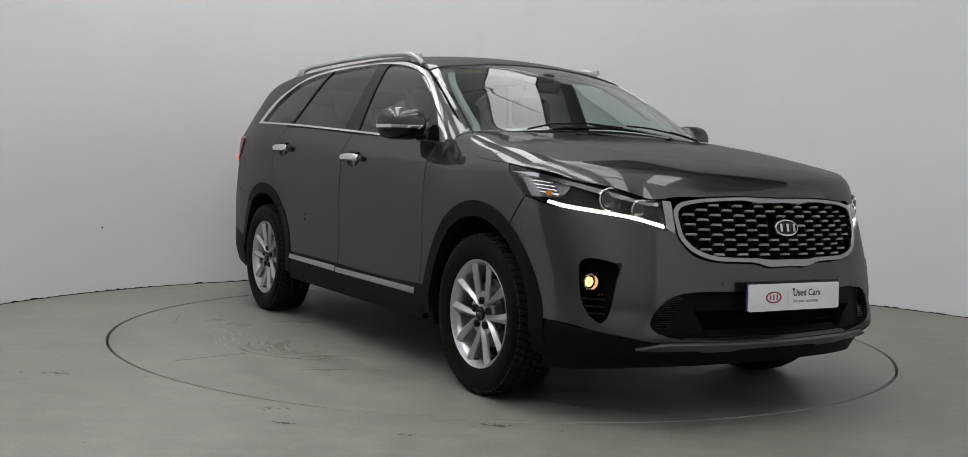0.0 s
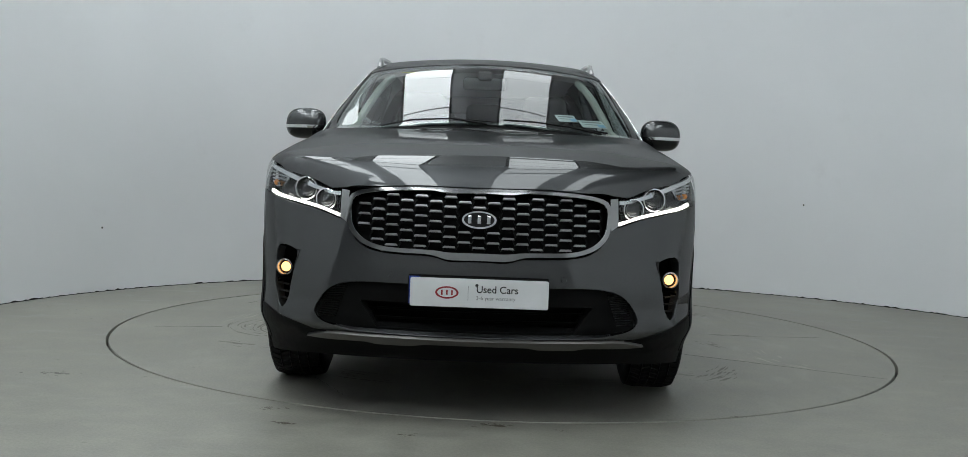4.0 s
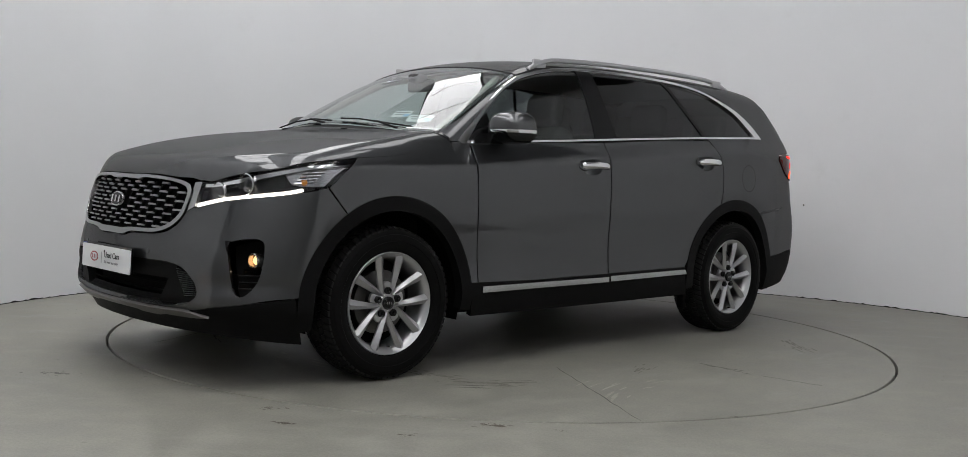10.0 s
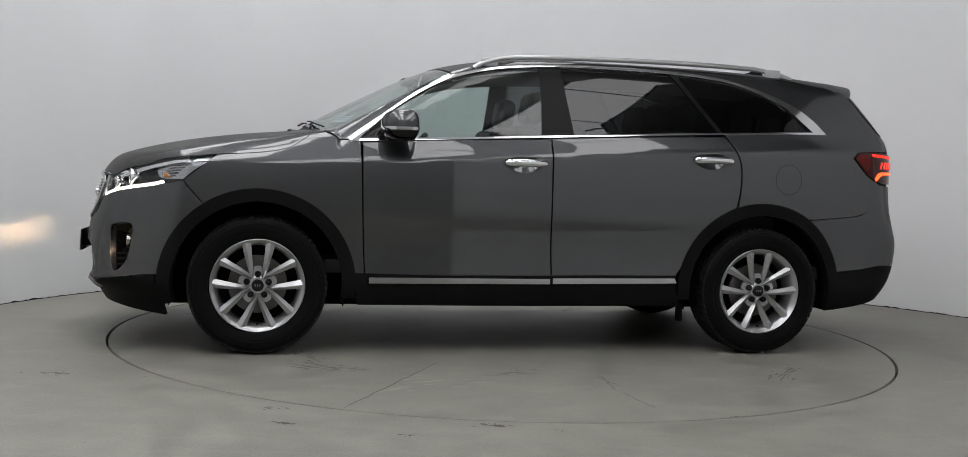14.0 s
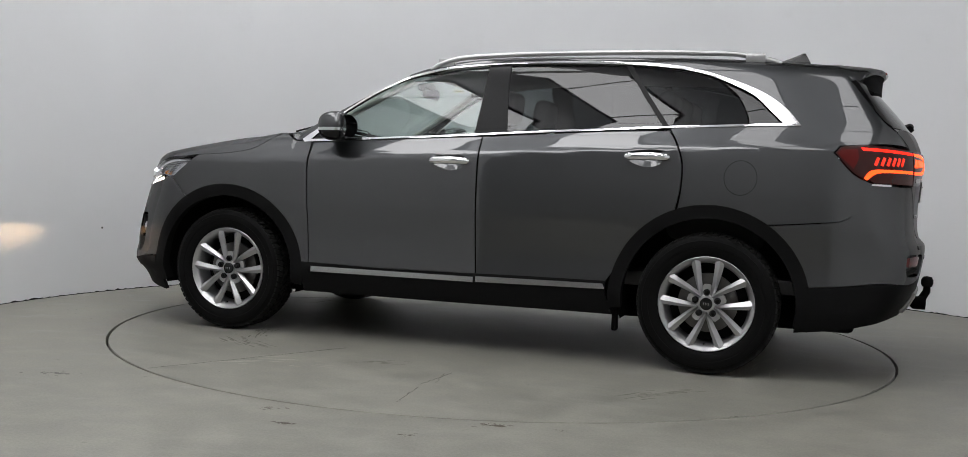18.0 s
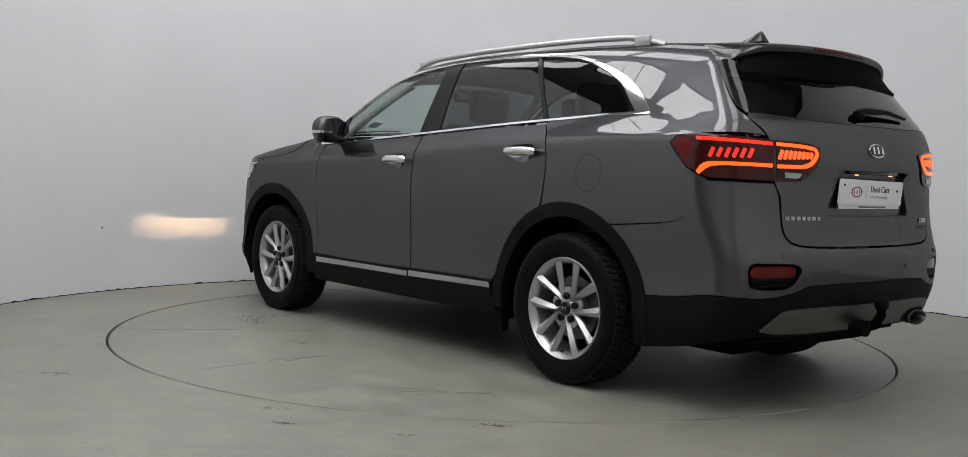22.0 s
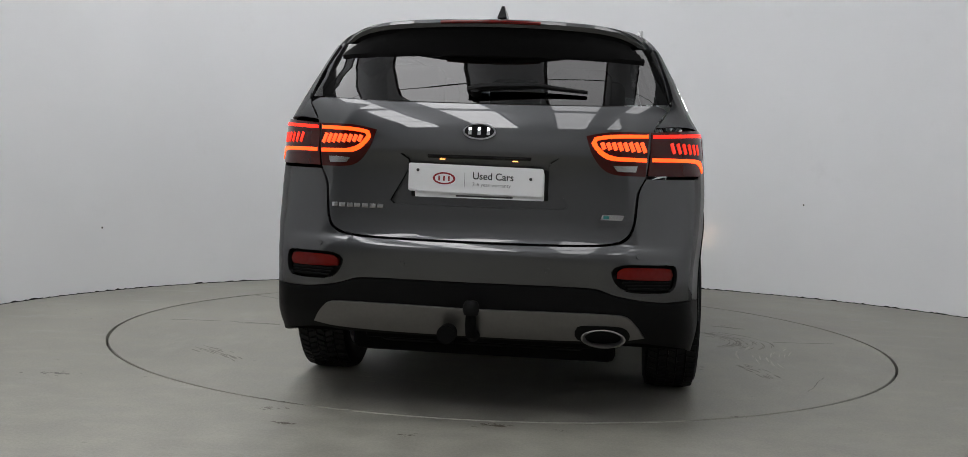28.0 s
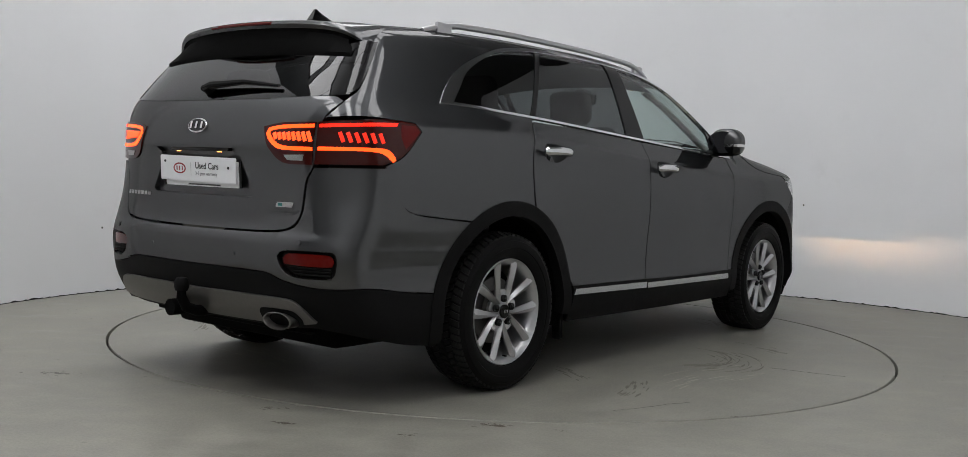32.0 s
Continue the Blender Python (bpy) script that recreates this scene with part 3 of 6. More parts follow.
STAIN = mat("brown_stain", (0.075, 0.060, 0.045), 0.7, vary=0.4, grain=80)
SCRAPE = mat("dark_scrape", (0.085, 0.082, 0.072), 0.7, vary=0.3, grain=50)
for k, (a, b, w) in enumerate((((0.55, 0.98), (1.10, 1.95), 0.0035), ((-0.20, 1.33), (-0.17, 1.66), 0.003), ((-0.22, 2.03), (-0.18, 1.71), 0.003), ((0.25, -2.04), (0.18, -1.66), 0.003),
                               ((-2.11, 0.81), (-2.20, 0.55), 0.003), ((-0.17, 1.37), (-0.22, 1.59), 0.0025), ((1.5, -0.9), (1.9, -0.7), 0.0025), ((-1.3, -1.6), (-0.9, -1.75), 0.0025))):
    part("floor_crack", sliver((a, b), w, k), SCRAPE, turntable, "thin dark scrape in the concrete")


def smears(cx, cy, length, width, n, seed, turn, bend=0.0):
    """Rubbed tyre marks: many thin strokes, side by side, along a straight or bent way."""
    rnd = random.Random(seed)
    bm = bmesh.new()
    for _ in range(n):
        off, at0, run = rnd.gauss(0, 0.4) * width, rnd.uniform(-0.5, 0.35) * length, rnd.uniform(0.06, 0.30) * length
        w, row = rnd.uniform(0.002, 0.007), []
        for i in range(7):
            u = at0 + run * i / 6
            a = radians(turn) + bend * u
            x, y = cx + u * math.cos(a) - off * math.sin(a), cy + u * math.sin(a) + off * math.cos(a)
            k = w * math.sin(math.pi * (0.08 + 0.84 * i / 6)) * rnd.uniform(0.7, 1.2)
            row.append([bm.verts.new((x - k * math.sin(a) * e, y + k * math.cos(a) * e, z)) for e, z in ((1, 0.0003), (0, 0.0009), (-1, 0.0003))])
        for p, q in zip(row, row[1:]):
            bm.faces.new((p[0], q[0], q[1], p[1]))
            bm.faces.new((p[1], q[1], q[2], p[2]))
    bmesh.ops.recalc_face_normals(bm, faces=bm.faces[:])
    return bm


RUB = mat("faint_tyre_rub", (0.150, 0.145, 0.122), 0.7, vary=0.35, grain=30)
RUB_PALE = mat("pale_floor_rub", (0.335, 0.325, 0.285), 0.7, vary=0.25, grain=30)
for k, (cx, cy, length, width, n, turn, bend, m_) in enumerate((
        (0.23, -1.42, 0.75, 0.10, 26, 20, 1.6, RUB), (0.20, -1.52, 0.80, 0.16, 22, 25, 1.4, RUB), (0.77, -1.36, 0.45, 0.09, 18, 70, 0.5, RUB), (1.12, 1.10, 0.45, 0.11, 34, 150, 0.3, RUB),
        (1.20, 0.80, 0.35, 0.09, 20, 110, 0.6, RUB), (-0.84, -1.44, 0.40, 0.10, 26, 20, 0.4, RUB), (-0.75, -1.04, 0.35, 0.10, 20, 60, 0.4, RUB), (0.19, 1.26, 0.30, 0.06, 14, 20, 0.2, RUB),
        (-1.22, 1.29, 0.50, 0.12, 24, 45, 0.4, RUB), (0.60, 1.45, 0.7, 0.20, 20, 10, 0.5, RUB_PALE), (-0.3, -1.55, 0.8, 0.22, 20, 170, 0.4, RUB_PALE), (1.5, 0.2, 0.7, 0.2, 18, 95, 0.4, RUB_PALE),
        (-1.55, 0.3, 0.7, 0.2, 18, 80, 0.4, RUB_PALE), (1.45, -0.7, 0.5, 0.14, 16, 60, 0.4, RUB))):
    tagged(part("floor_scuff", smears(cx, cy, length, width, n, 40 + k, turn, bend), m_, turntable, "faint rubbed tyre marks on the concrete"), kind="stuff")


def flakes(name, cx, cy, rx, ry, n, size, seed, label, material):
    """A stain made of many small uneven blotches."""
    rnd = random.Random(seed)
    bm = bmesh.new()
    for _ in range(n):
        a, d = rnd.uniform(0, 6.283), abs(rnd.gauss(0, 0.45))
        x, y, s = cx + rx * d * math.cos(a), cy + ry * d * math.sin(a), size * rnd.uniform(0.25, 1.0)
        k = rnd.randint(6, 9)
        ring = [bm.verts.new((x + s * rnd.uniform(0.6, 1.6) * math.cos(6.283 * i / k), y + 0.55 * s * rnd.uniform(0.6, 1.3) * math.sin(6.283 * i / k), 0.0003)) for i in range(k)]
        top = bm.verts.new((x, y, 0.001))
        for i in range(k):
            bm.faces.new((ring[i], ring[(i + 1) % k], top))
    ob = part(name, bm, material, None)
    return tagged(ob, label, "floor stain", kind="stuff")


flakes("floor_stain", -0.01, -2.335, 0.085, 0.035, 70, 0.011, 1, "brown stain on the concrete floor", STAIN)
flakes("floor_stain", -1.99, -1.71, 0.12, 0.05, 40, 0.012, 2, "faint dark scuffs on the concrete floor", SCRAPE)
flakes("floor_stain", -0.92, -2.20, 0.09, 0.05, 22, 0.008, 3, "dark specks on the concrete floor", STAIN)
flakes("floor_stain", -0.80, -2.43, 0.07, 0.03, 26, 0.011, 4, "dark specks on the concrete floor", STAIN)
flakes("floor_stain", -0.35, -2.53, 0.16, 0.03, 10, 0.009, 5, "dark specks on the concrete floor", STAIN)
flakes("floor_stain", 1.0, -2.02, 0.05, 0.02, 8, 0.008, 6, "dark specks on the concrete floor", STAIN)
flakes("floor_stain", 0.24, -2.37, 0.06, 0.02, 8, 0.007, 7, "dark specks on the concrete floor", STAIN)
flakes("floor_stain", 2.6, -0.9, 0.5, 0.4, 14, 0.008, 8, "dark specks on the concrete floor", SCRAPE)
flakes("floor_stain", -2.7, 0.2, 0.4, 0.5, 10, 0.009, 9, "dark specks on the concrete floor", SCRAPE)
for wx, wz in ((56.5, 0.79), (151.3, 0.47)):
    a = radians(wx)
    mk = part("wall_mark", lathe_bm([(0.001, 0), (0.008, 0), (0.006, 0.003), (0.001, 0.004)], 10, "X"), SCRAPE, None)
    mk.matrix_basis = pose(WALL_C[0] + (WALL_R - 0.001) * math.cos(a), WALL_C[1] + (WALL_R - 0.001) * math.sin(a), wz, 0, 0, wx + 180)
    tagged(mk, "small dark knock in the white wall", "wall mark")


# ---- the car ----
car = new("car")
CAR["root"] = car
tagged(car, "dark grey metallic sport utility car with silver alloy wheels, lights on", "car")
AXF, AXR, HUB_Z, ARCH, ARCH_IN = 1.39, -1.39, 0.355, 0.500, 0.432


def arch_pts(cx, r, a0, a1, n=8, sharp=True):
    """Points on a wheel arch seen from the side, by degrees from the rear-pointing level."""
    out = []
    for i in range(n + 1):
        a = radians(a0 + (a1 - a0) * i / n)
        c = ("S", cx + r * math.cos(a), HUB_Z + r * math.sin(a))
        out.append(c + ("s",) if sharp and i in (0, n) else c)
    return out


WIN_TOP = [("S", -1.54, 1.44), ("S", -1.32, 1.525), ("S", -1.11, 1.565), ("S", -0.85, 1.583), ("S", -0.5, 1.59), ("S", -0.2, 1.585), ("S", 0.07, 1.562), ("S", 0.25, 1.528), ("S", 0.42, 1.475), ("S", 0.59, 1.38), ("S", 0.75, 1.265)]
HOOD_SIDE = [("S", 1.13, 1.150), ("S", 1.21, 1.088), ("S", 1.29, 1.055), ("S", 1.41, 1.035), ("S", 1.60, 1.020)]
HOOD_LAMP = [("S", 1.77, 1.003), ("S", 1.90, 0.975), ("S", 2.00, 0.946), ("F", 0.60, 0.900)]

# body side: pillars, cant rail and rear quarter
side = outline([("T", 1.07, 0.778, "s"), ("T", 0.90, 0.750), ("T", 0.62, 0.700), ("T", 0.38, 0.648, "s"), ("T", -0.5, 0.605), ("T", -1.3, 0.600), ("T", -1.87, 0.580, "s"),
                ("R", 0.650, 1.50), ("R", 0.699, 1.40), ("R", 0.731, 1.29), ("R", 0.716, 1.238), ("R", 0.668, 1.170, "s"), ("S", -2.13, 1.176), ("S", -1.985, 1.166, "s"), ("S", -1.955, 1.13, "s"), ("S", -2.05, 1.03), ("S", -2.14, 0.985, "s"),
                ("S", -2.098, 0.90), ("S", -2.055, 0.830), ("S", -1.99, 0.800), ("S", -1.672, 0.769, "s")] + arch_pts(AXR, ARCH - 0.006, 120, 71, 6) +
               [("S", -1.245, 0.93), ("S", -1.245, 1.06), ("S", -1.205, 1.17), ("S", -1.165, 1.232, "s"), ("S", -1.45, 1.248), ("S", -1.76, 1.262, "s")] + WIN_TOP +
               [("S", 0.90, 1.125, "s"), ("S", 0.99, 1.125, "s"), ("S", 1.05, 1.165)])
panel("body_side", "x", [side], PAINT, car, both=True, grid=0.022)

# front fender
fender = outline([("S", 1.761, 0.885, "s"), ("S", 1.613, 1.008, "s")] + HOOD_SIDE[::-1] + [("S", 1.115, 1.165, "s"), ("S", 1.06, 1.155), ("S", 0.995, 1.118, "s"), ("S", 0.885, 1.118, "s"), ("S", 0.875, 0.9), ("S", 0.862, 0.6), ("S", 0.850, 0.42, "s")] +
                 arch_pts(AXF, ARCH - 0.008, 173, 57, 12))
panel("front_fender", "S", [fender], PAINT, car, both=True, grid=0.015)

# doors
front_door = outline([("S", 0.868, 1.108, "s"), ("S", 0.868, 0.9), ("S", 0.855, 0.6), ("S", 0.843, 0.42, "s"), ("S", 0.3, 0.425), ("S", -0.158, 0.43, "s"), ("S", -0.150, 0.6), ("S", -0.146, 0.9), ("S", -0.148, 1.165, "s"), ("S", 0.2, 1.148), ("S", 0.55, 1.128)])
rear_door = outline([("S", -0.158, 1.166, "s"), ("S", -0.155, 0.9), ("S", -0.158, 0.6), ("S", -0.167, 0.43, "s"), ("S", -0.5, 0.435), ("S", -0.872, 0.44, "s")] +
                    arch_pts(AXR, ARCH - 0.008, 8, 69, 6)[1:] + [("S", -1.236, 0.93), ("S", -1.236, 1.06), ("S", -1.197, 1.165), ("S", -1.160, 1.219, "s"), ("S", -0.8, 1.205), ("S", -0.5, 1.188)])


def cup_line(x1, z):
    """The edge of the hollow behind a door handle."""
    return outline([("S", x1 + 0.040, z + 0.030), ("S", x1 + 0.12, z + 0.037), ("S", x1 + 0.215, z + 0.022), ("S", x1 + 0.227, z - 0.012), ("S", x1 + 0.13, z - 0.050), ("S", x1 + 0.045, z - 0.032)])


HANDLE_F, HANDLE_R = (-0.108, 1.030), (-1.180, 1.083)
fd = panel("front_door", "S", [front_door, cup_line(*HANDLE_F)], PAINT, car, both=True, grid=0.022)
rd = panel("rear_door", "S", [rear_door, cup_line(*HANDLE_R)], PAINT, car, both=True, grid=0.022)

# bonnet, roof and glass
hood = outline([("F", 0.0, 0.916), ("F", 0.20, 0.918), ("F", 0.38, 0.910), ("F", 0.53, 0.899, "s")] + HOOD_LAMP[::-1] + HOOD_SIDE[::-1] + [("S", 1.135, 1.165, "s"), ("T", 1.165, 0.60), ("T", 1.205, 0.35), ("T", 1.215, 0.0)], sym=True)
panel("bonnet", "T", [hood], PAINT, car, grid=0.015, out=0.003)
screen = outline([("T", 1.155, 0.0), ("T", 1.14, 0.30), ("T", 1.085, 0.60), ("T", 1.04, 0.766, "s"), ("T", 0.88, 0.738), ("T", 0.62, 0.688), ("T", 0.385, 0.636, "s"), ("T", 0.405, 0.45), ("T", 0.43, 0.0)], sym=True)
panel("windscreen", "T", [screen], GLASS_F, car, "clear windscreen", grid=0.04, thick=0, out=-0.004)
frit_in = outline([("T", 1.125, 0.0), ("T", 1.11, 0.30), ("T", 1.055, 0.58), ("T", 1.01, 0.730), ("T", 0.87, 0.708), ("T", 0.62, 0.660), ("T", 0.43, 0.608), ("T", 0.44, 0.45), ("T", 0.465, 0.0)], sym=True)
panel("windscreen_frit", "T", [screen, frit_in], GLOSS, car, "black band round the windscreen", grid=0.03, thick=0, out=-0.007)
cowl = outline([("T", 1.20, 0.0), ("T", 1.19, 0.35), ("T", 1.15, 0.60), ("T", 1.10, 0.783, "s"), ("T", 1.045, 0.769, "s"), ("T", 1.085, 0.60), ("T", 1.14, 0.30), ("T", 1.157, 0.0)], sym=True)
panel("scuttle", "T", [cowl], CLAD, car, grid=0.03, out=-0.012)
roof = outline([("T", 0.42, 0.0), ("T", 0.395, 0.45), ("T", 0.375, 0.640, "s"), ("T", -0.5, 0.595), ("T", -1.3, 0.590), ("T", -1.88, 0.572, "s"), ("T", -1.92, 0.3), ("T", -1.93, 0.0)], sym=True)
panel("roof", "T", [roof], PAINT, car, grid=0.05)
glass = outline([("R", 0.0, 1.245), ("R", 0.4, 1.248), ("R", 0.66, 1.262), ("R", 0.724, 1.280), ("R", 0.694, 1.40), ("R", 0.646, 1.50, "s"), ("R", 0.3, 1.53), ("R", 0.0, 1.535)], sym=True)
panel("rear_window", "R", [glass], GLASS_R, car, "dark privacy rear window", grid=0.04, thick=0, out=-0.002)

# side glass and its dark frames
wl = [("S", -1.155, 1.232, "s"), ("S", -1.45, 1.248), ("S", -1.735, 1.263, "s"), ("S", -1.53, 1.432), ("S", -1.32, 1.515), ("S", -1.11, 1.556), ("S", -0.905, 1.573, "s"), ("S", -1.03, 1.40)]
panel("quarter_window", "x", [outline(wl)], GLASS_P, car, "dark privacy glass", both=True, grid=0.05, thick=0, out=-0.010)
wl = [("S", -0.275, 1.188, "s"), ("S", -0.65, 1.21), ("S", -1.145, 1.232, "s"), ("S", -1.02, 1.40), ("S", -0.895, 1.575, "s"), ("S", -0.5, 1.582), ("S", -0.23, 1.578, "s"), ("S", -0.25, 1.38)]
panel("rear_door_window", "x", [outline(wl)], GLASS_P, car, "dark privacy glass", both=True, grid=0.05, thick=0, out=-0.010)
wl = [("S", 0.70, 1.128, "s"), ("S", 0.2, 1.158), ("S", -0.105, 1.176, "s"), ("S", -0.118, 1.40), ("S", -0.122, 1.578, "s"), ("S", 0.07, 1.554), ("S", 0.25, 1.518), ("S", 0.42, 1.463), ("S", 0.59, 1.365), ("S", 0.70, 1.285, "s")]
panel("front_door_window", "x", [outline(wl)], GLASS_F, car, "clear side window", both=True, grid=0.05, thick=0, out=-0.010)
wl = [("S", -0.10, 1.176, "s"), ("S", -0.285, 1.188, "s"), ("S", -0.26, 1.38), ("S", -0.238, 1.580, "s"), ("S", -0.115, 1.580, "s"), ("S", -0.112, 1.38)]
panel("centre_pillar", "x", [outline(wl)], PILLAR, car, "satin black pillar trim", both=True, grid=0.04, out=-0.004, thick=0.01)
wl = [("S", -1.135, 1.232, "s"), ("S", -1.165, 1.233, "s"), ("S", -1.04, 1.40), ("S", -0.915, 1.574, "s"), ("S", -0.885, 1.574, "s"), ("S", -1.01, 1.40)]
panel("rear_pillar_trim", "x", [outline(wl)], PILLAR, car, "satin black pillar trim", both=True, grid=0.03, out=-0.004, thick=0.01)
wl = [("S", 0.895, 1.122, "s"), ("S", 0.705, 1.128, "s"), ("S", 0.705, 1.283, "s"), ("S", 0.75, 1.252)]
panel("mirror_base_trim", "x", [outline(wl)], GLOSS, car, "gloss black mirror base", both=True, grid=0.03, out=-0.002, thick=0.01)

# chrome round the windows
low = [("S", 0.93, 1.112, "s"), ("S", 0.55, 1.134), ("S", 0.2, 1.153), ("S", -0.16, 1.175), ("S", -0.96, 1.222), ("S", -1.45, 1.245), ("S", -1.80, 1.258, "s")]
chrome = outline(low + [("S", -1.72, 1.345), ("S", -1.58, 1.437)] + [("S", x, z + 0.006) for _, x, z in WIN_TOP[1:]] + [("S", 0.945, 1.128)])
inner = outline([("S", 0.888, 1.129, "s"), ("S", 0.55, 1.146), ("S", 0.2, 1.164), ("S", -0.16, 1.186), ("S", -0.96, 1.233), ("S", -1.45, 1.256), ("S", -1.715, 1.268, "s"), ("S", -1.65, 1.33), ("S", -1.545, 1.42)] +
                [("S", x, z - 0.009) for _, x, z in WIN_TOP[1:]])
panel("window_surround", "x", [chrome, inner], CHROME, car, "bright chrome window surround", both=True, grid=0.02, out=0.005, thick=0.014)

# front bumper
bumper = outline([("F", 0.0, 0.636), ("F", 0.11, 0.634), ("F", 0.175, 0.650), ("F", 0.36, 0.657), ("F", 0.455, 0.685), ("F", 0.505, 0.75), ("F", 0.512, 0.785), ("F", 0.54, 0.777, "s"), ("F", 0.66, 0.812), ("S", 1.89, 0.855), ("S", 1.769, 0.8815, "s"),
                  ("S", 1.662, 0.7645, "s"), ("S", 1.762, 0.674), ("S", 1.841, 0.557), ("S", 1.879, 0.41, "s"), ("S", 2.0, 0.40), ("F", 0.80, 0.385), ("F", 0.70, 0.365), ("F", 0.60, 0.345), ("F", 0.40, 0.338), ("F", 0.0, 0.335)], sym=True)
mouth = outline([("F", 0.0, 0.545), ("F", 0.30, 0.545), ("F", 0.47, 0.543), ("F", 0.56, 0.518), ("F", 0.615, 0.46), ("F", 0.630, 0.41), ("F", 0.58, 0.374), ("F", 0.42, 0.350), ("F", 0.0, 0.345)], sym=True)
intake = outline([("F", 0.0, 0.468), ("F", 0.455, 0.468, "s"), ("F", 0.375, 0.362, "s"), ("F", 0.0, 0.357)], sym=True)
fog = outline([("F", 0.712, 0.640, "s"), ("F", 0.75, 0.655), ("F", 0.800, 0.660), ("F", 0.822, 0.635), ("F", 0.822, 0.50), ("F", 0.80, 0.43), ("F", 0.777, 0.412), ("F", 0.752, 0.45)])
fog_r = fog * (1, -1, 1)
panel("front_bumper", "f", [bumper, mouth, fog, fog_r], PAINT, car, grid=0.018, thick=0.035)
panel("mouth_grille", "f", [mouth, intake], CLAD, car, "matt black lower intake", grid=0.04, out=-0.022, thick=0.04)
panel("intake_back", "f", [intake], DARK, car, "dark air intake", grid=0.06, out=-0.09, thick=0)
panel("fog_pocket", "f", [fog], CLAD, car, "matt black fog lamp pocket", both=True, grid=0.03, out=-0.112, thick=0)
chin = outline([("S", 1.90, 0.405, "s"), ("F", 0.80, 0.382), ("F", 0.70, 0.362), ("F", 0.60, 0.342), ("F", 0.40, 0.336), ("F", 0.0, 0.333)][::-1] +
               [("S", 1.84, 0.20, "s"), ("F", 0.78, 0.215), ("F", 0.6, 0.235), ("F", 0.3, 0.24), ("F", 0.0, 0.24)], sym=True)
panel("front_skirt", "f", [chin], CLAD, car, "matt black lower skirt", grid=0.04, out=0.002, thick=0.02)
skid = outline([("F", 0.0, 0.340), ("F", 0.40, 0.342), ("F", 0.57, 0.342), ("F", 0.66, 0.322, "s"), ("F", 0.56, 0.317), ("F", 0.42, 0.318), ("F", 0.38, 0.310), ("F", 0.24, 0.310), ("F", 0.20, 0.318), ("F", 0.0, 0.319)], sym=True)
panel("front_skid_plate", "f", [skid], SILVER, car, "satin silver skid plate", grid=0.03, out=0.014, thick=0.02)

# grille
g_out = outline([("F", 0.0, 0.906), ("F", 0.20, 0.908), ("F", 0.38, 0.900), ("F", 0.475, 0.885), ("F", 0.508, 0.855), ("F", 0.508, 0.79), ("F", 0.497, 0.74), ("F", 0.45, 0.692), ("F", 0.36, 0.664), ("F", 0.18, 0.657), ("F", 0.115, 0.641), ("F", 0.0, 0.641)], sym=True)
g_in = outline([("F", 0.0, 0.892), ("F", 0.12, 0.889), ("F", 0.19, 0.897), ("F", 0.37, 0.889), ("F", 0.462, 0.873), ("F", 0.493, 0.848), ("F", 0.493, 0.79), ("F", 0.481, 0.747), ("F", 0.437, 0.705), ("F", 0.355, 0.680), ("F", 0.17, 0.674), ("F", 0.11, 0.668), ("F", 0.0, 0.668)], sym=True)
panel("grille_surround", "F", [g_out, g_in], SMOKE, car, "satin chrome grille frame", grid=0.02, out=0.012, thick=0.045, lip=0.006)
panel("grille_back", "F", [g_out], DARK, car, "black grille opening", grid=0.05, out=-0.03, thick=0)

flank = outline([("F", 0.511, 0.888, "s"), ("F", 0.542, 0.892, "s"), ("F", 0.5425, 0.785, "s"), ("F", 0.514, 0.765, "s"), ("F", 0.511, 0.80)])
panel("grille_flank", "F", [flank], SMOKE, car, "satin strip beside the grille", both=True, grid=0.02, out=0.003, thick=0.03)

# headlamp shells
lamp = outline([("F", 0.545, 0.785, "s"), ("F", 0.66, 0.818), ("S", 1.89, 0.862), ("S", 1.765, 0.882, "s"), ("S", 1.618, 1.010, "s"), ("S", 1.69, 1.0085), ("S", 1.77, 0.999), ("S", 1.90, 0.972), ("S", 2.00, 0.942), ("F", 0.60, 0.895), ("F", 0.545, 0.890, "s")])
hl = panel("headlamp", "f", [lamp], GLASS_L, car, "clear headlamp with glowing white strip", both=True, grid=0.03, thick=0, out=0.002)
panel("headlamp_bowl", "f", [lamp], GLOSS, car, "dark headlamp housing", both=True, grid=0.03, thick=0, out=-0.055)

# sills, arches
sill = outline([("S", 0.90, 0.43, "s"), ("S", 0.3, 0.423), ("S", -0.4, 0.435), ("S", -0.88, 0.44, "s"), ("S", -0.87, 0.40), ("S", -0.91, 0.27, "s"), ("S", 0.0, 0.262), ("S", 0.88, 0.262, "s")])
panel("sill_cladding", "S", [sill], CLAD, car, "matt black sill cladding", both=True, grid=0.04, out=0.004, thick=0.03)
for x0, x1, z0, z1 in ((0.825, -0.153, 0.378, 0.384), (-0.168, -0.865, 0.386, 0.398)):
    st = outline([("S", x0, z0, "s"), ("S", x0, z0 + 0.030, "s"), ("S", x1, z1 + 0.027, "s"), ("S", x1 - (0.012 if x1 < -0.5 else 0), z1, "s")])
    panel("sill_trim", "S", [st], SATIN, car, "satin chrome sill strip", both=True, grid=0.02, out=0.014, thick=0.012, lip=0.004)


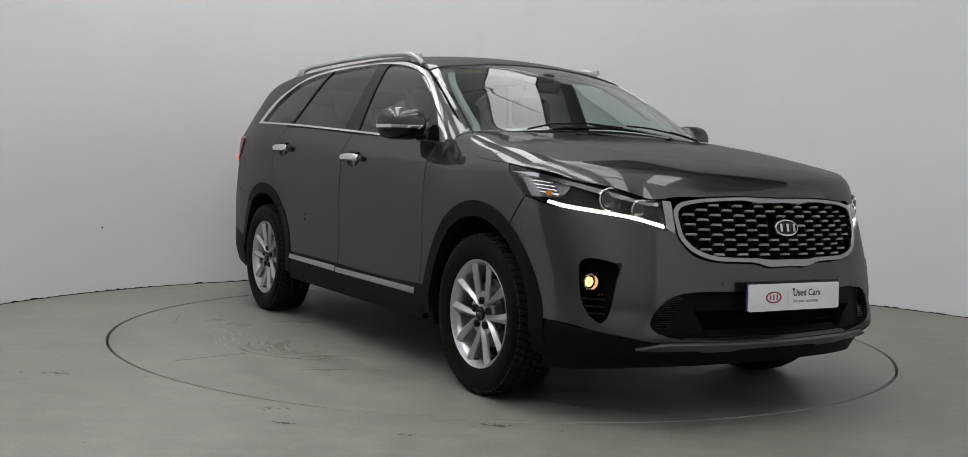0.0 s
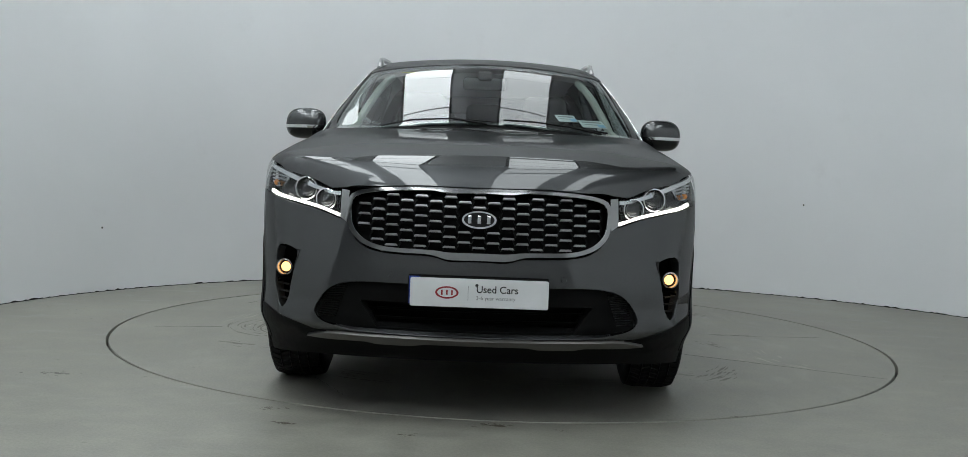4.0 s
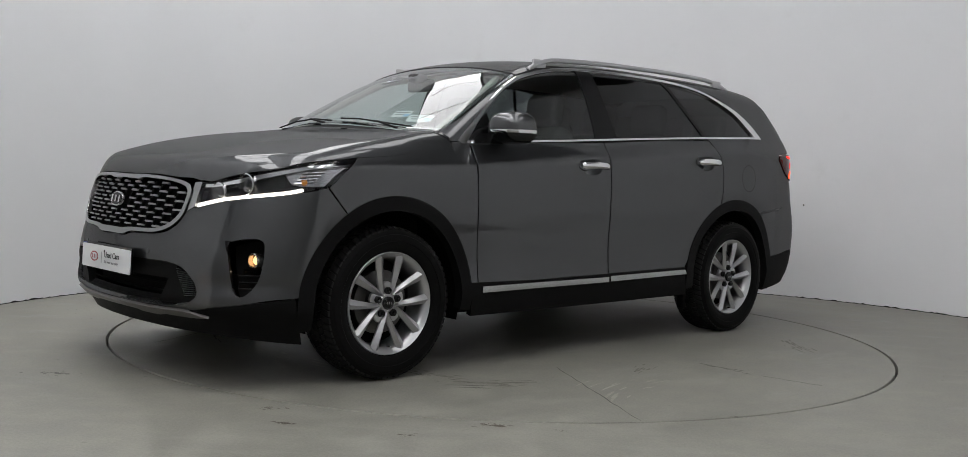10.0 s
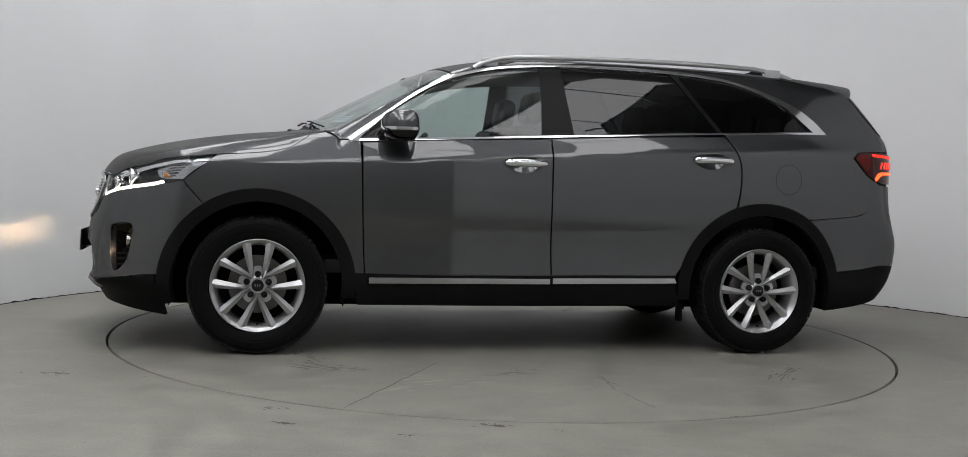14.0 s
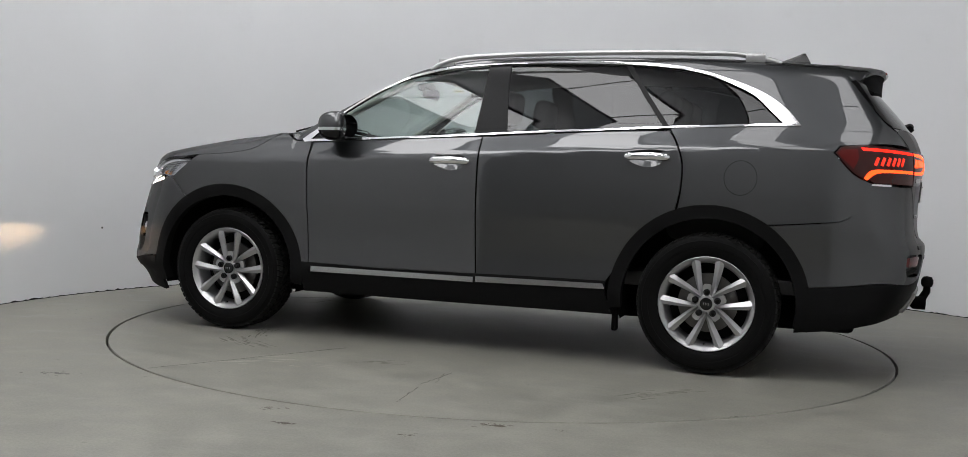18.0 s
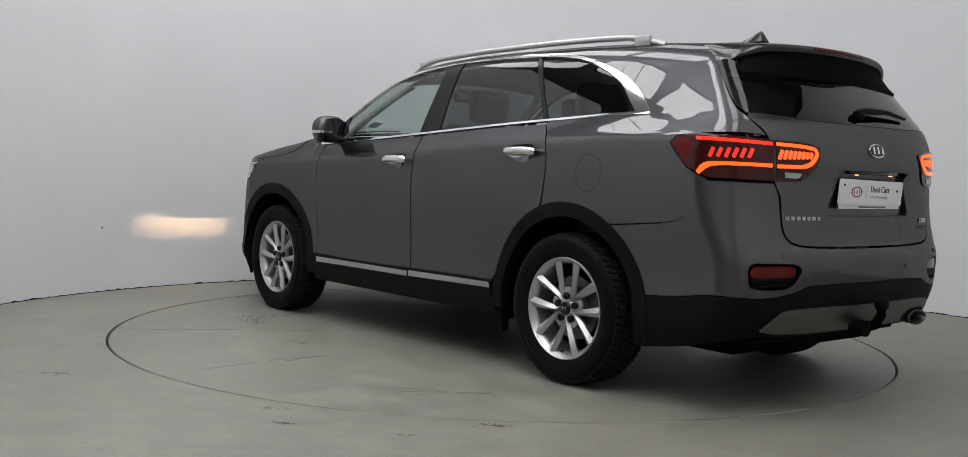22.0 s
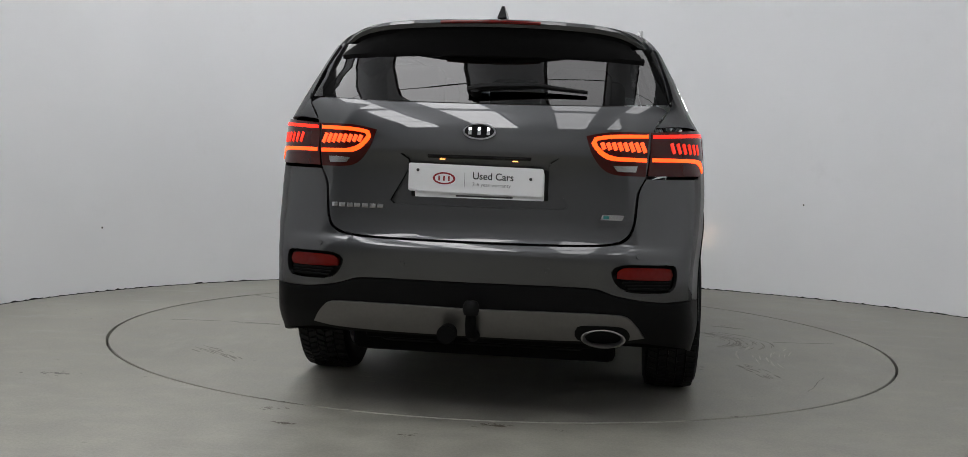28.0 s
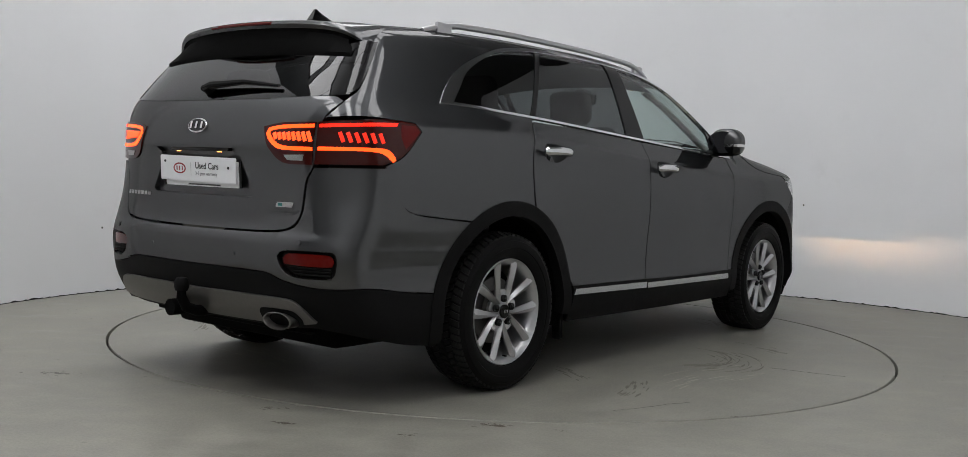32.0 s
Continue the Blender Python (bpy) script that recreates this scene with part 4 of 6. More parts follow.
def arch_trim(cx, a0, a1):
    o = [("S", cx + ARCH * math.cos(radians(a)), HUB_Z + ARCH * math.sin(radians(a)), *(("s",) if a in (a0, a1) else ())) for a in np.linspace(a0, a1, 17)]
    i = [("S", cx + ARCH_IN * math.cos(radians(a)), HUB_Z + ARCH_IN * math.sin(radians(a)), *(("s",) if a in (a0, a1) else ())) for a in np.linspace(a1, a0, 17)]
    panel("arch_cladding", "S", [outline(o + i)], CLAD, car, "matt black wheel arch cladding", both=True, grid=0.03, out=0.005, thick=0.05, lip=0.005)


arch_trim(AXF, -12, 187)
arch_trim(AXR, -6, 192)

# rear bumper, tailgate
gate = outline([("R", 0.0, 1.240), ("R", 0.4, 1.243), ("R", 0.67, 1.255), ("R", 0.709, 1.236, "s"), ("R", 0.661, 1.163), ("R", 0.635, 0.98), ("R", 0.605, 0.92), ("R", 0.592, 0.79), ("R", 0.555, 0.738), ("R", 0.45, 0.718), ("R", 0.0, 0.712)], sym=True)
recess = outline([("R", 0.0, 1.040), ("R", 0.31, 1.040, "s"), ("R", 0.27, 1.00), ("R", 0.345, 0.858), ("R", 0.33, 0.845, "s"), ("R", 0.0, 0.842)], sym=True)
panel("tailgate", "R", [gate, recess], PAINT, car, grid=0.024, thick=0.045)
panel("plate_recess", "R", [recess], PAINT, car, grid=0.03, out=-0.022, thick=0)
rb = outline([("R", 0.0, 0.703), ("R", 0.45, 0.709), ("R", 0.565, 0.730), ("R", 0.603, 0.79), ("R", 0.616, 0.92), ("R", 0.640, 0.972, "s"), ("S", -2.136, 0.977, "s"), ("S", -2.092, 0.895), ("S", -2.050, 0.824), ("S", -1.985, 0.794), ("S", -1.676, 0.762, "s"), ("S", -1.738, 0.703),
              ("S", -1.793, 0.6372), ("S", -1.846, 0.5393), ("S", -1.867, 0.474, "s"), ("S", -2.05, 0.49), ("S", -2.20, 0.510), ("R", 0.70, 0.505), ("R", 0.55, 0.525), ("R", 0.45, 0.553), ("R", 0.0, 0.555)], sym=True)
refl = outline([("R", 0.52, 0.62), ("R", 0.56, 0.645), ("R", 0.70, 0.648), ("R", 0.765, 0.64), ("R", 0.765, 0.56), ("R", 0.73, 0.540), ("R", 0.60, 0.540), ("R", 0.545, 0.565)])
panel("rear_bumper", "r", [rb, refl, refl * (1, -1, 1)], PAINT, car, grid=0.02, thick=0.02)
panel("reflector_pocket", "r", [refl], CLAD, car, "black reflector pocket", both=True, grid=0.03, out=-0.03, thick=0)
rl = outline([("R", 0.0, 0.550), ("R", 0.45, 0.548), ("R", 0.55, 0.520), ("R", 0.70, 0.500), ("S", -2.20, 0.505), ("S", -2.05, 0.485), ("S", -1.872, 0.470, "s"), ("S", -1.815, 0.245, "s"), ("S", -2.0, 0.268), ("S", -2.15, 0.30), ("R", 0.65, 0.333), ("R", 0.5, 0.325), ("R", 0.0, 0.325)], sym=True)
panel("rear_skirt", "r", [rl], CLAD, car, "matt black lower rear skirt", grid=0.04, out=0.0, thick=0.02)
rs = outline([("R", 0.0, 0.452), ("R", 0.30, 0.455), ("R", 0.57, 0.450), ("R", 0.62, 0.415), ("R", 0.655, 0.365, "s"), ("R", 0.56, 0.352), ("R", 0.35, 0.345), ("R", 0.0, 0.343)], sym=True)
panel("rear_skid_plate", "R", [rs], SILVER, car, "satin silver rear skid plate", grid=0.03, out=0.012, thick=0.02)

# tail lamps
tl_out = outline([("R", 0.648, 1.150, "s"), ("S", -2.13, 1.168), ("S", -1.99, 1.158, "s"), ("S", -1.965, 1.13, "s"), ("S", -2.055, 1.035), ("S", -2.15, 0.99, "s"), ("R", 0.642, 0.985, "s")])
panel("tail_lamp_outer", "r", [tl_out], DARK_LENS, car, "red tail lamp, lit", both=True, grid=0.025, out=0.006, thick=0.02)
tl_in = outline([("R", 0.640, 1.150, "s"), ("R", 0.5, 1.145), ("R", 0.405, 1.128, "s"), ("R", 0.435, 1.05), ("R", 0.50, 0.99), ("R", 0.632, 0.982, "s")])
panel("tail_lamp_inner", "R", [tl_in], DARK_LENS, car, "red tail lamp, lit", both=True, grid=0.025, out=0.006, thick=0.02)

# spoiler
def spoiler(lower=False):
    """The roof's tail: a painted upper blade, or its dark under-face."""
    bm = bmesh.new()
    rows = []
    ys = np.linspace(-0.645, 0.645, 41) * (0.955 if lower else 1.0)
    tip = lift("T", [(-1.925 + 0.05 * (y / 0.645) ** 2, min(abs(y), 0.60)) for y in ys])
    low = lift("R", [(y, 1.447 - 0.02 * (y / 0.645) ** 2) for y in ys])
    for i, y in enumerate(ys):
        k = abs(y) / 0.645
        xf = -1.925 + 0.05 * k ** 2
        zf = float(tip[i][2]) - 0.05 * max(0, k - 0.93) / 0.07
        zt, xb = 1.590 - 0.022 * k ** 2 - 0.085 * k ** 9, -2.205 + 0.12 * k ** 2 + 0.05 * k ** 8
        xl, zl = float(low[i][0]) - 0.004, float(low[i][2])
        if lower:
            pts = ((xb + 0.014, y, zt - 0.030), (xb + 0.020, y, zt - 0.048), ((xb + xl) / 2 + 0.010, y, (zt + zl) / 2 - 0.010), (xl + 0.001, y, zl + 0.012), (xl + 0.004, y, zl - 0.004), (xl + 0.03, y, zl), (-1.99 + 0.06 * k ** 2, y, zt - 0.03))
        else:
            pts = ((xf + 0.01, y, zf + 0.001), (xf - 0.06, y, (zf * 2 + zt) / 3 + 0.006), (xb + 0.04, y, zt + 0.003), (xb + 0.006, y, zt - 0.004), (xb, y, zt - 0.016), (xb + 0.010, y, zt - 0.032), (-1.99 + 0.06 * k ** 2, y, zt - 0.032), (xf + 0.01, y, zf - 0.04))
        rows.append([bm.verts.new(p) for p in pts])
    n = len(rows[0])
    for a, b in zip(rows, rows[1:]):
        for k in range(n):
            bm.faces.new((a[k], a[(k + 1) % n], b[(k + 1) % n], b[k]))
    bm.faces.new(rows[0]), bm.faces.new(rows[-1])
    bmesh.ops.recalc_face_normals(bm, faces=bm.faces[:])
    return bm


spo = part("spoiler", spoiler(), PAINT, car, "dark grey roof spoiler", angle=50)
part("spoiler_underside", spoiler(True), DARK, spo, "black underside of the spoiler", angle=40)

# dark shell behind the joints, underbody and wheel wells
inner_side = outline([("S", 0.95, 1.05, "s"), ("S", -1.7, 1.19, "s"), ("S", -2.0, 1.0), ("S", -1.95, 0.8)] + arch_pts(AXR, 0.47, 120, 12, 8) + [("S", -0.8, 0.30, "s"), ("S", 0.8, 0.30, "s")] + arch_pts(AXF, 0.47, 168, 60, 8) + [("S", 1.62, 0.95, "s"), ("S", 1.2, 1.02, "s")])
panel("inner_shell", "S", [inner_side], DARK, car, both=True, grid=0.05, out=-0.034, thick=0)
# unseen block added to keep light from getting in below the nose
part("nose_light_block", box_bm(0.46, 1.10, 0.05, 0.02, pose(1.76, 0, 0.245)), DARK, car, "unseen black block added to darken the floor under the nose")
part("underbody", box_bm(4.1, 1.10, 0.14, 0.03, pose(-0.05, 0, 0.285)), DARK, car, "black underbody")


# ---- wheels ----
def tyre_bm():
    prof = [(0.238, -0.090), (0.246, -0.104), (0.275, -0.116), (0.310, -0.117), (0.335, -0.108), (0.346, -0.095), (0.348, -0.06), (0.348, 0.06), (0.346, 0.095), (0.335, 0.108), (0.322, 0.1135), (0.320, 0.1165), (0.305, 0.1185), (0.290, 0.1180), (0.288, 0.1155), (0.275, 0.115), (0.258, 0.109), (0.246, 0.104), (0.238, 0.090), (0.232, 0.0), ]
    return lathe_bm(prof, 72, "Y", closed=True)


def tread_bm():
    bm = bmesh.new()
    n = 66
    for row, (y0, y1, off) in enumerate(((-0.104, -0.064, 0.0), (-0.056, -0.022, 0.5), (-0.016, 0.016, 0.25), (0.022, 0.056, 0.75), (0.064, 0.104, 0.4))):
        for i in range(n):
            a = 2 * math.pi * (i + off) / n
            w = 0.36 * 2 * math.pi / n
            sk = 0.006 if row % 2 else -0.006
            ro, ro2 = 0.3565, 0.3565 - (0.009 if row in (0, 4) else 0)
            vs = []
            for r in (0.345, None):
                for da, y in ((-w, y0), (w, y0), (w, y1), (-w, y1)):
                    edge = (row == 0 and y == y0) or (row == 4 and y == y1)
                    rr = (0.338 if edge else r) if r else (ro2 if edge else ro)
                    aa = a + da + (sk if y == y1 else -sk) / 0.35
                    vs.append(bm.verts.new((rr * math.cos(aa), y, rr * math.sin(aa))))
            for f in ((0, 1, 2, 3), (7, 6, 5, 4), (0, 4, 5, 1), (1, 5, 6, 2), (2, 6, 7, 3), (3, 7, 4, 0)):
                bm.faces.new([vs[k] for k in f])
    bmesh.ops.recalc_face_normals(bm, faces=bm.faces[:])
    return bm


def spoke_bm(s):
    """One flared spoke of a pair, leaning from the gap between two pairs towards its pair's middle, with a sharp ridge."""
    bm = bmesh.new()
    rows = []
    for r, deg, w, y, d in ((0.034, 35, 0.010, 0.079, 0.030), (0.060, 28.5, 0.0115, 0.084, 0.030), (0.085, 24.3, 0.0130, 0.087, 0.028), (0.12, 20.6, 0.0158, 0.091, 0.026), (0.17, 17.6, 0.0195, 0.096, 0.024), (0.205, 16.2, 0.0225, 0.100, 0.02), (0.226, 15.5, 0.0245, 0.099, 0.02)):
        a = radians(deg) * s
        c, side = Vector((math.sin(a), 0, math.cos(a))) * r, Vector((math.cos(a), 0, -math.sin(a)))
        rows.append([bm.verts.new(c + side * k * w + Vector((0, h, 0))) for k, h in ((-1, y - d), (-1, y - 0.015), (0.12 * s, y), (1, y - 0.015), (1, y - d))])
    for a, b in zip(rows, rows[1:]):
        for k in range(5):
            bm.faces.new((a[k], a[(k + 1) % 5], b[(k + 1) % 5], b[k]))
    bm.faces.new(rows[0]), bm.faces.new(rows[-1])
    bmesh.ops.recalc_face_normals(bm, faces=bm.faces[:])
    return bm


def wheel(m, first=None):
    if first is not None:
        return copy_thing(first, Matrix.Translation(CAR_AT) @ m)
    rim = part("wheel", lathe_bm([(0.205, -0.085), (0.236, -0.088), (0.238, -0.080), (0.222, -0.07), (0.205, -0.04), (0.205, 0.06), (0.214, 0.080), (0.222, 0.090), (0.232, 0.097), (0.237, 0.103), (0.240, 0.101), (0.240, 0.092), (0.236, 0.088), (0.231, 0.05), (0.215, 0.03), (0.215, -0.05)], 72, "Y", closed=True), ALLOY, car, "silver ten-spoke alloy wheel", m)
    part("tyre", tyre_bm(), RUBBER, rim, "black road tyre with deep tread", angle=30)
    tagged(part("tread", tread_bm(), TREAD, rim, angle=30), kind="stuff")
    for side in (1, -1):
        me = None
        for k in range(5):
            at = pose(0, 0, 0, 0, 72 * k, 0)
            if me is None:
                me = part("spoke", spoke_bm(side), ALLOY, rim, at=at, angle=12).data
            else:
                obj("spoke", me, ALLOY, rim, at=at)
    for k in range(5):
        part("spoke_web", prism_bm([(-0.017, 0.030), (0.017, 0.030), (0.021, 0.092), (0.012, 0.099), (-0.012, 0.099), (-0.021, 0.092)], 0.014, pose(0, 0.072, 0, 0, 72 * k, 0) @ pose(0, 0, 0, 90, 0, 0), bevel=0.0), ALLOY, rim, angle=20)
    part("hub", lathe_bm([(0.001, 0.05), (0.060, 0.05), (0.060, 0.060), (0.052, 0.070), (0.040, 0.080), (0.001, 0.080)], 40), ALLOY, rim)
    part("centre_cap", lathe_bm([(0.001, 0.078), (0.031, 0.078), (0.031, 0.088), (0.028, 0.091), (0.001, 0.092)], 32), GLOSS, rim, "black centre cap")
    logo = join_bm(*[box_bm(0.005, 0.002, 0.014, 0.0004, pose(x, 0.0925, 0, 0, t, 0)) for x, t in ((-0.012, 0), (0, 0), (0.012, 0))])
    part("cap_emblem", logo, SATIN, rim)
    for k in range(5):
        x, z = 0.058 * math.sin(radians(72 * k)), 0.058 * math.cos(radians(72 * k))
        # solid dark plug: the hole's shade is put into its colour
        part("nut_hole_plug", lathe_bm([(0.001, 0.060), (0.0165, 0.060), (0.0165, 0.0865), (0.0155, 0.0868), (0.001, 0.0868)], 24, m=pose(x, 0, z)), NUT_HOLE, rim, "dark plug standing in for the shaded nut hole")
        part("wheel_nut", lathe_bm([(0.001, 0.080), (0.0100, 0.080), (0.0095, 0.090), (0.0070, 0.094), (0.001, 0.094)], 6, m=pose(x, 0, z)), GLOSS, rim, "dark wheel nut")
    part("brake_disc", lathe_bm([(0.05, 0.0), (0.150, 0.0), (0.150, 0.022), (0.09, 0.024), (0.08, 0.045), (0.05, 0.045)], 48), STEEL, rim, "worn steel brake disc")
    part("back_plate", lathe_bm([(0.001, -0.03), (0.20, -0.03), (0.20, -0.02), (0.001, -0.02)], 40), DARK, rim)
    part("valve", lathe_bm([(0.001, 0.085), (0.004, 0.085), (0.004, 0.105), (0.001, 0.106)], 10, m=pose(0.0, 0, -0.2)), GLOSS, rim)
    return rim


w1 = wheel(pose(AXF, 0.802, HUB_Z + 0.0015))
wheel(pose(AXR, 0.802, HUB_Z + 0.0015), w1)
wheel(pose(AXF, -0.802, HUB_Z + 0.0015, 0, 0, 180), w1)
wheel(pose(AXR, -0.802, HUB_Z + 0.0015, 0, 0, 180), w1)


def wheel_well(cx, s):
    bm = bmesh.new()
    rows = []
    for i in range(25):
        a = radians(-14 + 208 * i / 24)
        x, z = cx + 0.452 * math.cos(a), HUB_Z + 0.452 * math.sin(a)
        rows.append([bm.verts.new((x, s * 0.872, z)), bm.verts.new((x, s * 0.55, z))])
    hub = bm.verts.new((cx, s * 0.55, HUB_Z))
    for a, b in zip(rows, rows[1:]):
        bm.faces.new((a[0], a[1], b[1], b[0]))
        bm.faces.new((a[1], hub, b[1]))
    bmesh.ops.recalc_face_normals(bm, faces=bm.faces[:])
    return bm


for s in (1, -1):
    part("front_wheel_well", wheel_well(AXF, s), DARK, car, "black wheel well liner")
    part("rear_wheel_well", wheel_well(AXR, s), DARK, car, "black wheel well liner")
for s in (1, -1):
    part("mud_flap", box_bm(0.03, 0.05, 0.16, 0.01, pose(-0.925, s * 0.86, 0.26)), DARK, car, "black rubber flap")
    part("subframe_arm", tube_bm([(AXR, s * 0.15, 0.30), (AXR, s * 0.70, 0.32)], 0.035, 10), DARK, car)
    part("front_arm", tube_bm([(AXF, s * 0.15, 0.28), (AXF, s * 0.70, 0.30)], 0.035, 10), DARK, car)


# ---- door mirrors ----
def mirror(s):
    def blob(z0, z1, grow=0.0):
        bm = bmesh.new()
        bmesh.ops.create_uvsphere(bm, u_segments=36, v_segments=24, radius=1.0)
        for v in bm.verts:
            x, y, z = v.co
            q = lambda c, e: math.copysign(abs(c) ** e, c)
            v.co = Vector((q(x, 0.75) * (0.112 + grow) * (1.0 if x > 0 else 0.50), q(y, 0.66) * (0.108 + grow) * (1 - 0.10 * (z > 0) * z * (1 if y > 0 else 0.2)), q(z, 0.72) * (0.082 + grow)))
            v.co.x -= 0.22 * v.co.y + 0.02
        if z0 is not None:
            for co, no in (((0, 0, z0), (0, 0, -1)), ((0, 0, z1), (0, 0, 1))):
                bmesh.ops.bisect_plane(bm, geom=bm.verts[:] + bm.edges[:] + bm.faces[:], plane_co=co, plane_no=no, clear_outer=True)
        if s < 0:
            bmesh.ops.scale(bm, vec=(1, -1, 1), verts=bm.verts[:])
            bmesh.ops.reverse_faces(bm, faces=bm.faces[:])
        return bm
    at = pose(0.685, s * 0.948, 1.203)
    top = part("door_mirror", blob(-0.012, 0.2), PAINT, car, "dark grey door mirror with chrome strip", at)
    part("indicator_strip", blob(-0.026, -0.010, 0.002), CHROME, top, "bright indicator strip")
    part("lower_shell", blob(-0.2, -0.024), GLOSS, top, "gloss black lower shell")
    g = prism_bm([(x * 0.090, y * 0.066) for x, y in ellipse(1, 1, 32)], 0.003, None)
    bmesh.ops.transform(g, matrix=pose(-0.078, s * 0.0, 0, 0, 0, -s * 12) @ pose(0, 0, 0, 90, 0, -90), verts=g.verts[:])
    part("mirror_glass", g, MIRROR, top, "mirror glass")
    part("stalk", tube_bm([(0.02, -s * 0.07, -0.055), (0.03, -s * 0.10, -0.06), (0.03, -s * 0.14, -0.062)], [0.045, 0.036, 0.032], 12, 0.6), GLOSS, top)


mirror(1)
mirror(-1)


# ---- door handles, rails, fin ----
def handle(x1, z, par):
    for s, p in ((1, par[0]), (-1, par[1])):
        me = cup_line(x1, z)
        co, faces, normals = skin_mesh("handle_cup", "S", [me], out=-0.001, thick=0, grid=0.012, dish=-0.030)
        m = bpy.data.meshes.new("handle_cup")
        m.from_pydata([(a, b * s, c) for a, b, c in co], [], faces if s > 0 else [tuple(reversed(f)) for f in faces])
        m.polygons.foreach_set("use_smooth", [True] * len(faces))
        obj("handle_cup", m, PAINT, p)
        pts, rad = [], []
        for k in range(13):
            u = k / 12
            q = lift("S", [(x1 + 0.225 * u, z + 0.004 * math.sin(math.pi * u))])[0]
            bulge = 0.012 + 0.026 * math.sin(math.pi * (0.08 + 0.84 * u)) ** 0.6
            pts.append((q[0], s * (q[1] + bulge), q[2]))
            rad.append(0.0145 if 0 < k < 12 else 0.008)
        part("door_handle", tube_bm(pts, rad, 12, 1.35), CHROME, p, "chrome pull handle")


handle(*HANDLE_F, fd)
handle(*HANDLE_R, rd)
for s in (1, -1):
    pts, rad = [], []
    for k in range(41):
        u = k / 40
        x = 0.25 - 1.93 * u
        y = 0.612 - 0.014 * u
        base = lift("T", [(x, y)])[0][2]
        hgt = 0.040 * min(1, (u / 0.085)) ** 0.6 * min(1, ((1 - u) / 0.12)) ** 0.7
        pts.append((x, s * y, base + hgt - 0.006))
        rad.append(0.013)
    rail = part("roof_rail", tube_bm(pts, rad, 12, 1.1), ALLOY, car, "silver roof rail")
    for xa in (0.16, -1.55):
        b = lift("T", [(xa, 0.61)])[0][2]
        part("rail_foot", box_bm(0.10, 0.02, 0.05, 0.008, pose(xa, s * 0.607, b + 0.018)), ALLOY, rail)
fin_z = float(lift("T", [(-1.70, 0.0)])[0][2])


def fin_bm(k, z0, h):
    bm = bmesh.new()
    rows = []
    for u in np.linspace(0, 1, 9):
        x0, x1 = -1.61 - 0.145 * u ** 0.8, -1.80 + 0.03 * u
        w = k * (1 - 0.75 * u)
        rows.append([bm.verts.new((x, y, z0 + h * u)) for x, y in ((x0, 0), (x0 * 0.6 + x1 * 0.4, w), (x1, w * 0.8), (x1, -w * 0.8), (x0 * 0.6 + x1 * 0.4, -w))])
    for a, b in zip(rows, rows[1:]):
        for j in range(5):
            bm.faces.new((a[j], a[(j + 1) % 5], b[(j + 1) % 5], b[j]))
    bm.faces.new(rows[-1])
    bmesh.ops.recalc_face_normals(bm, faces=bm.faces[:])
    return bm


fin = part("roof_fin", fin_bm(0.030, fin_z - 0.005, 0.075), PAINT, car, "shark fin aerial")
part("fin_cap", fin_bm(0.026, fin_z + 0.022, 0.054), GLOSS, fin, "black fin top")

# ---- fuel flap, sensors ----
flap_o, flap_i = ring_line("S", -1.530, 0.993, 0.081, 0.087, 48), ring_line("S", -1.530, 0.993, 0.0770, 0.0830, 48)
panel("fuel_flap_joint", "S", [flap_o, flap_i], GAP, car, grid=0.05, out=0.0015, thick=0)
for y in (0.33, -0.33):
    part("parking_sensor", lathe_bm([(0.001, 0.0), (0.011, 0.0), (0.010, 0.003), (0.001, 0.003)], 20, "Z"), PAINT, car, at=on_skin("F", y, 0.578, 0.001))
for y in (0.28, -0.28, 0.62, -0.62):
    part("parking_sensor", lathe_bm([(0.001, 0.0), (0.011, 0.0), (0.010, 0.003), (0.001, 0.003)], 20, "Z"), PAINT, car, at=on_skin("R", y, 0.615 if abs(y) < 0.5 else 0.68, 0.001))

# ---- grille bars and emblem ----
bar_me = None
g_flat = flatten("F", g_in)
for row in range(11):
    z = 0.6905 + row * 0.0192
    for col in range(-5, 6):
        y = (col + (0.5 if row % 2 else 0.0)) * 0.112
        q = np.array([[y - 0.027, z - 0.006], [y + 0.027, z + 0.006], [y - 0.027, z + 0.006], [y + 0.027, z - 0.006]])
        if not inside(g_flat, q).all() or (y / 0.085) ** 2 + ((z - 0.794) / 0.050) ** 2 < 1:
            continue
        at = on_skin("F", y, z, -0.014)
        if bar_me is None:
            o = part("grille_bar", prism_bm([(-0.025, -0.0038), (0.025, -0.0038), (0.020, 0.0038), (-0.020, 0.0038)], 0.012, bevel=0.002), BAR, car, at=at)
            bar_me = o.data
        else:
            obj("grille_bar", bar_me, BAR, car, at=at)
web_me = None
for row in range(11):
    z = 0.6905 + row * 0.0192
    for col in range(-10, 11):
        y = (col + 0.5) * 0.056
        q = np.array([[y - 0.004, z - 0.009], [y + 0.004, z + 0.009]])
        if inside(g_flat, q).all():
            at = on_skin("F", y, z, -0.020) @ pose(0, 0, 0, 0, 0, 28 if (col + row) % 2 else -28)
            if web_me is None:
                web_me = part("grille_web", box_bm(0.006, 0.022, 0.014), CLAD, car, at=at).data
            else:
                obj("grille_web", web_me, CLAD, car, at=at)


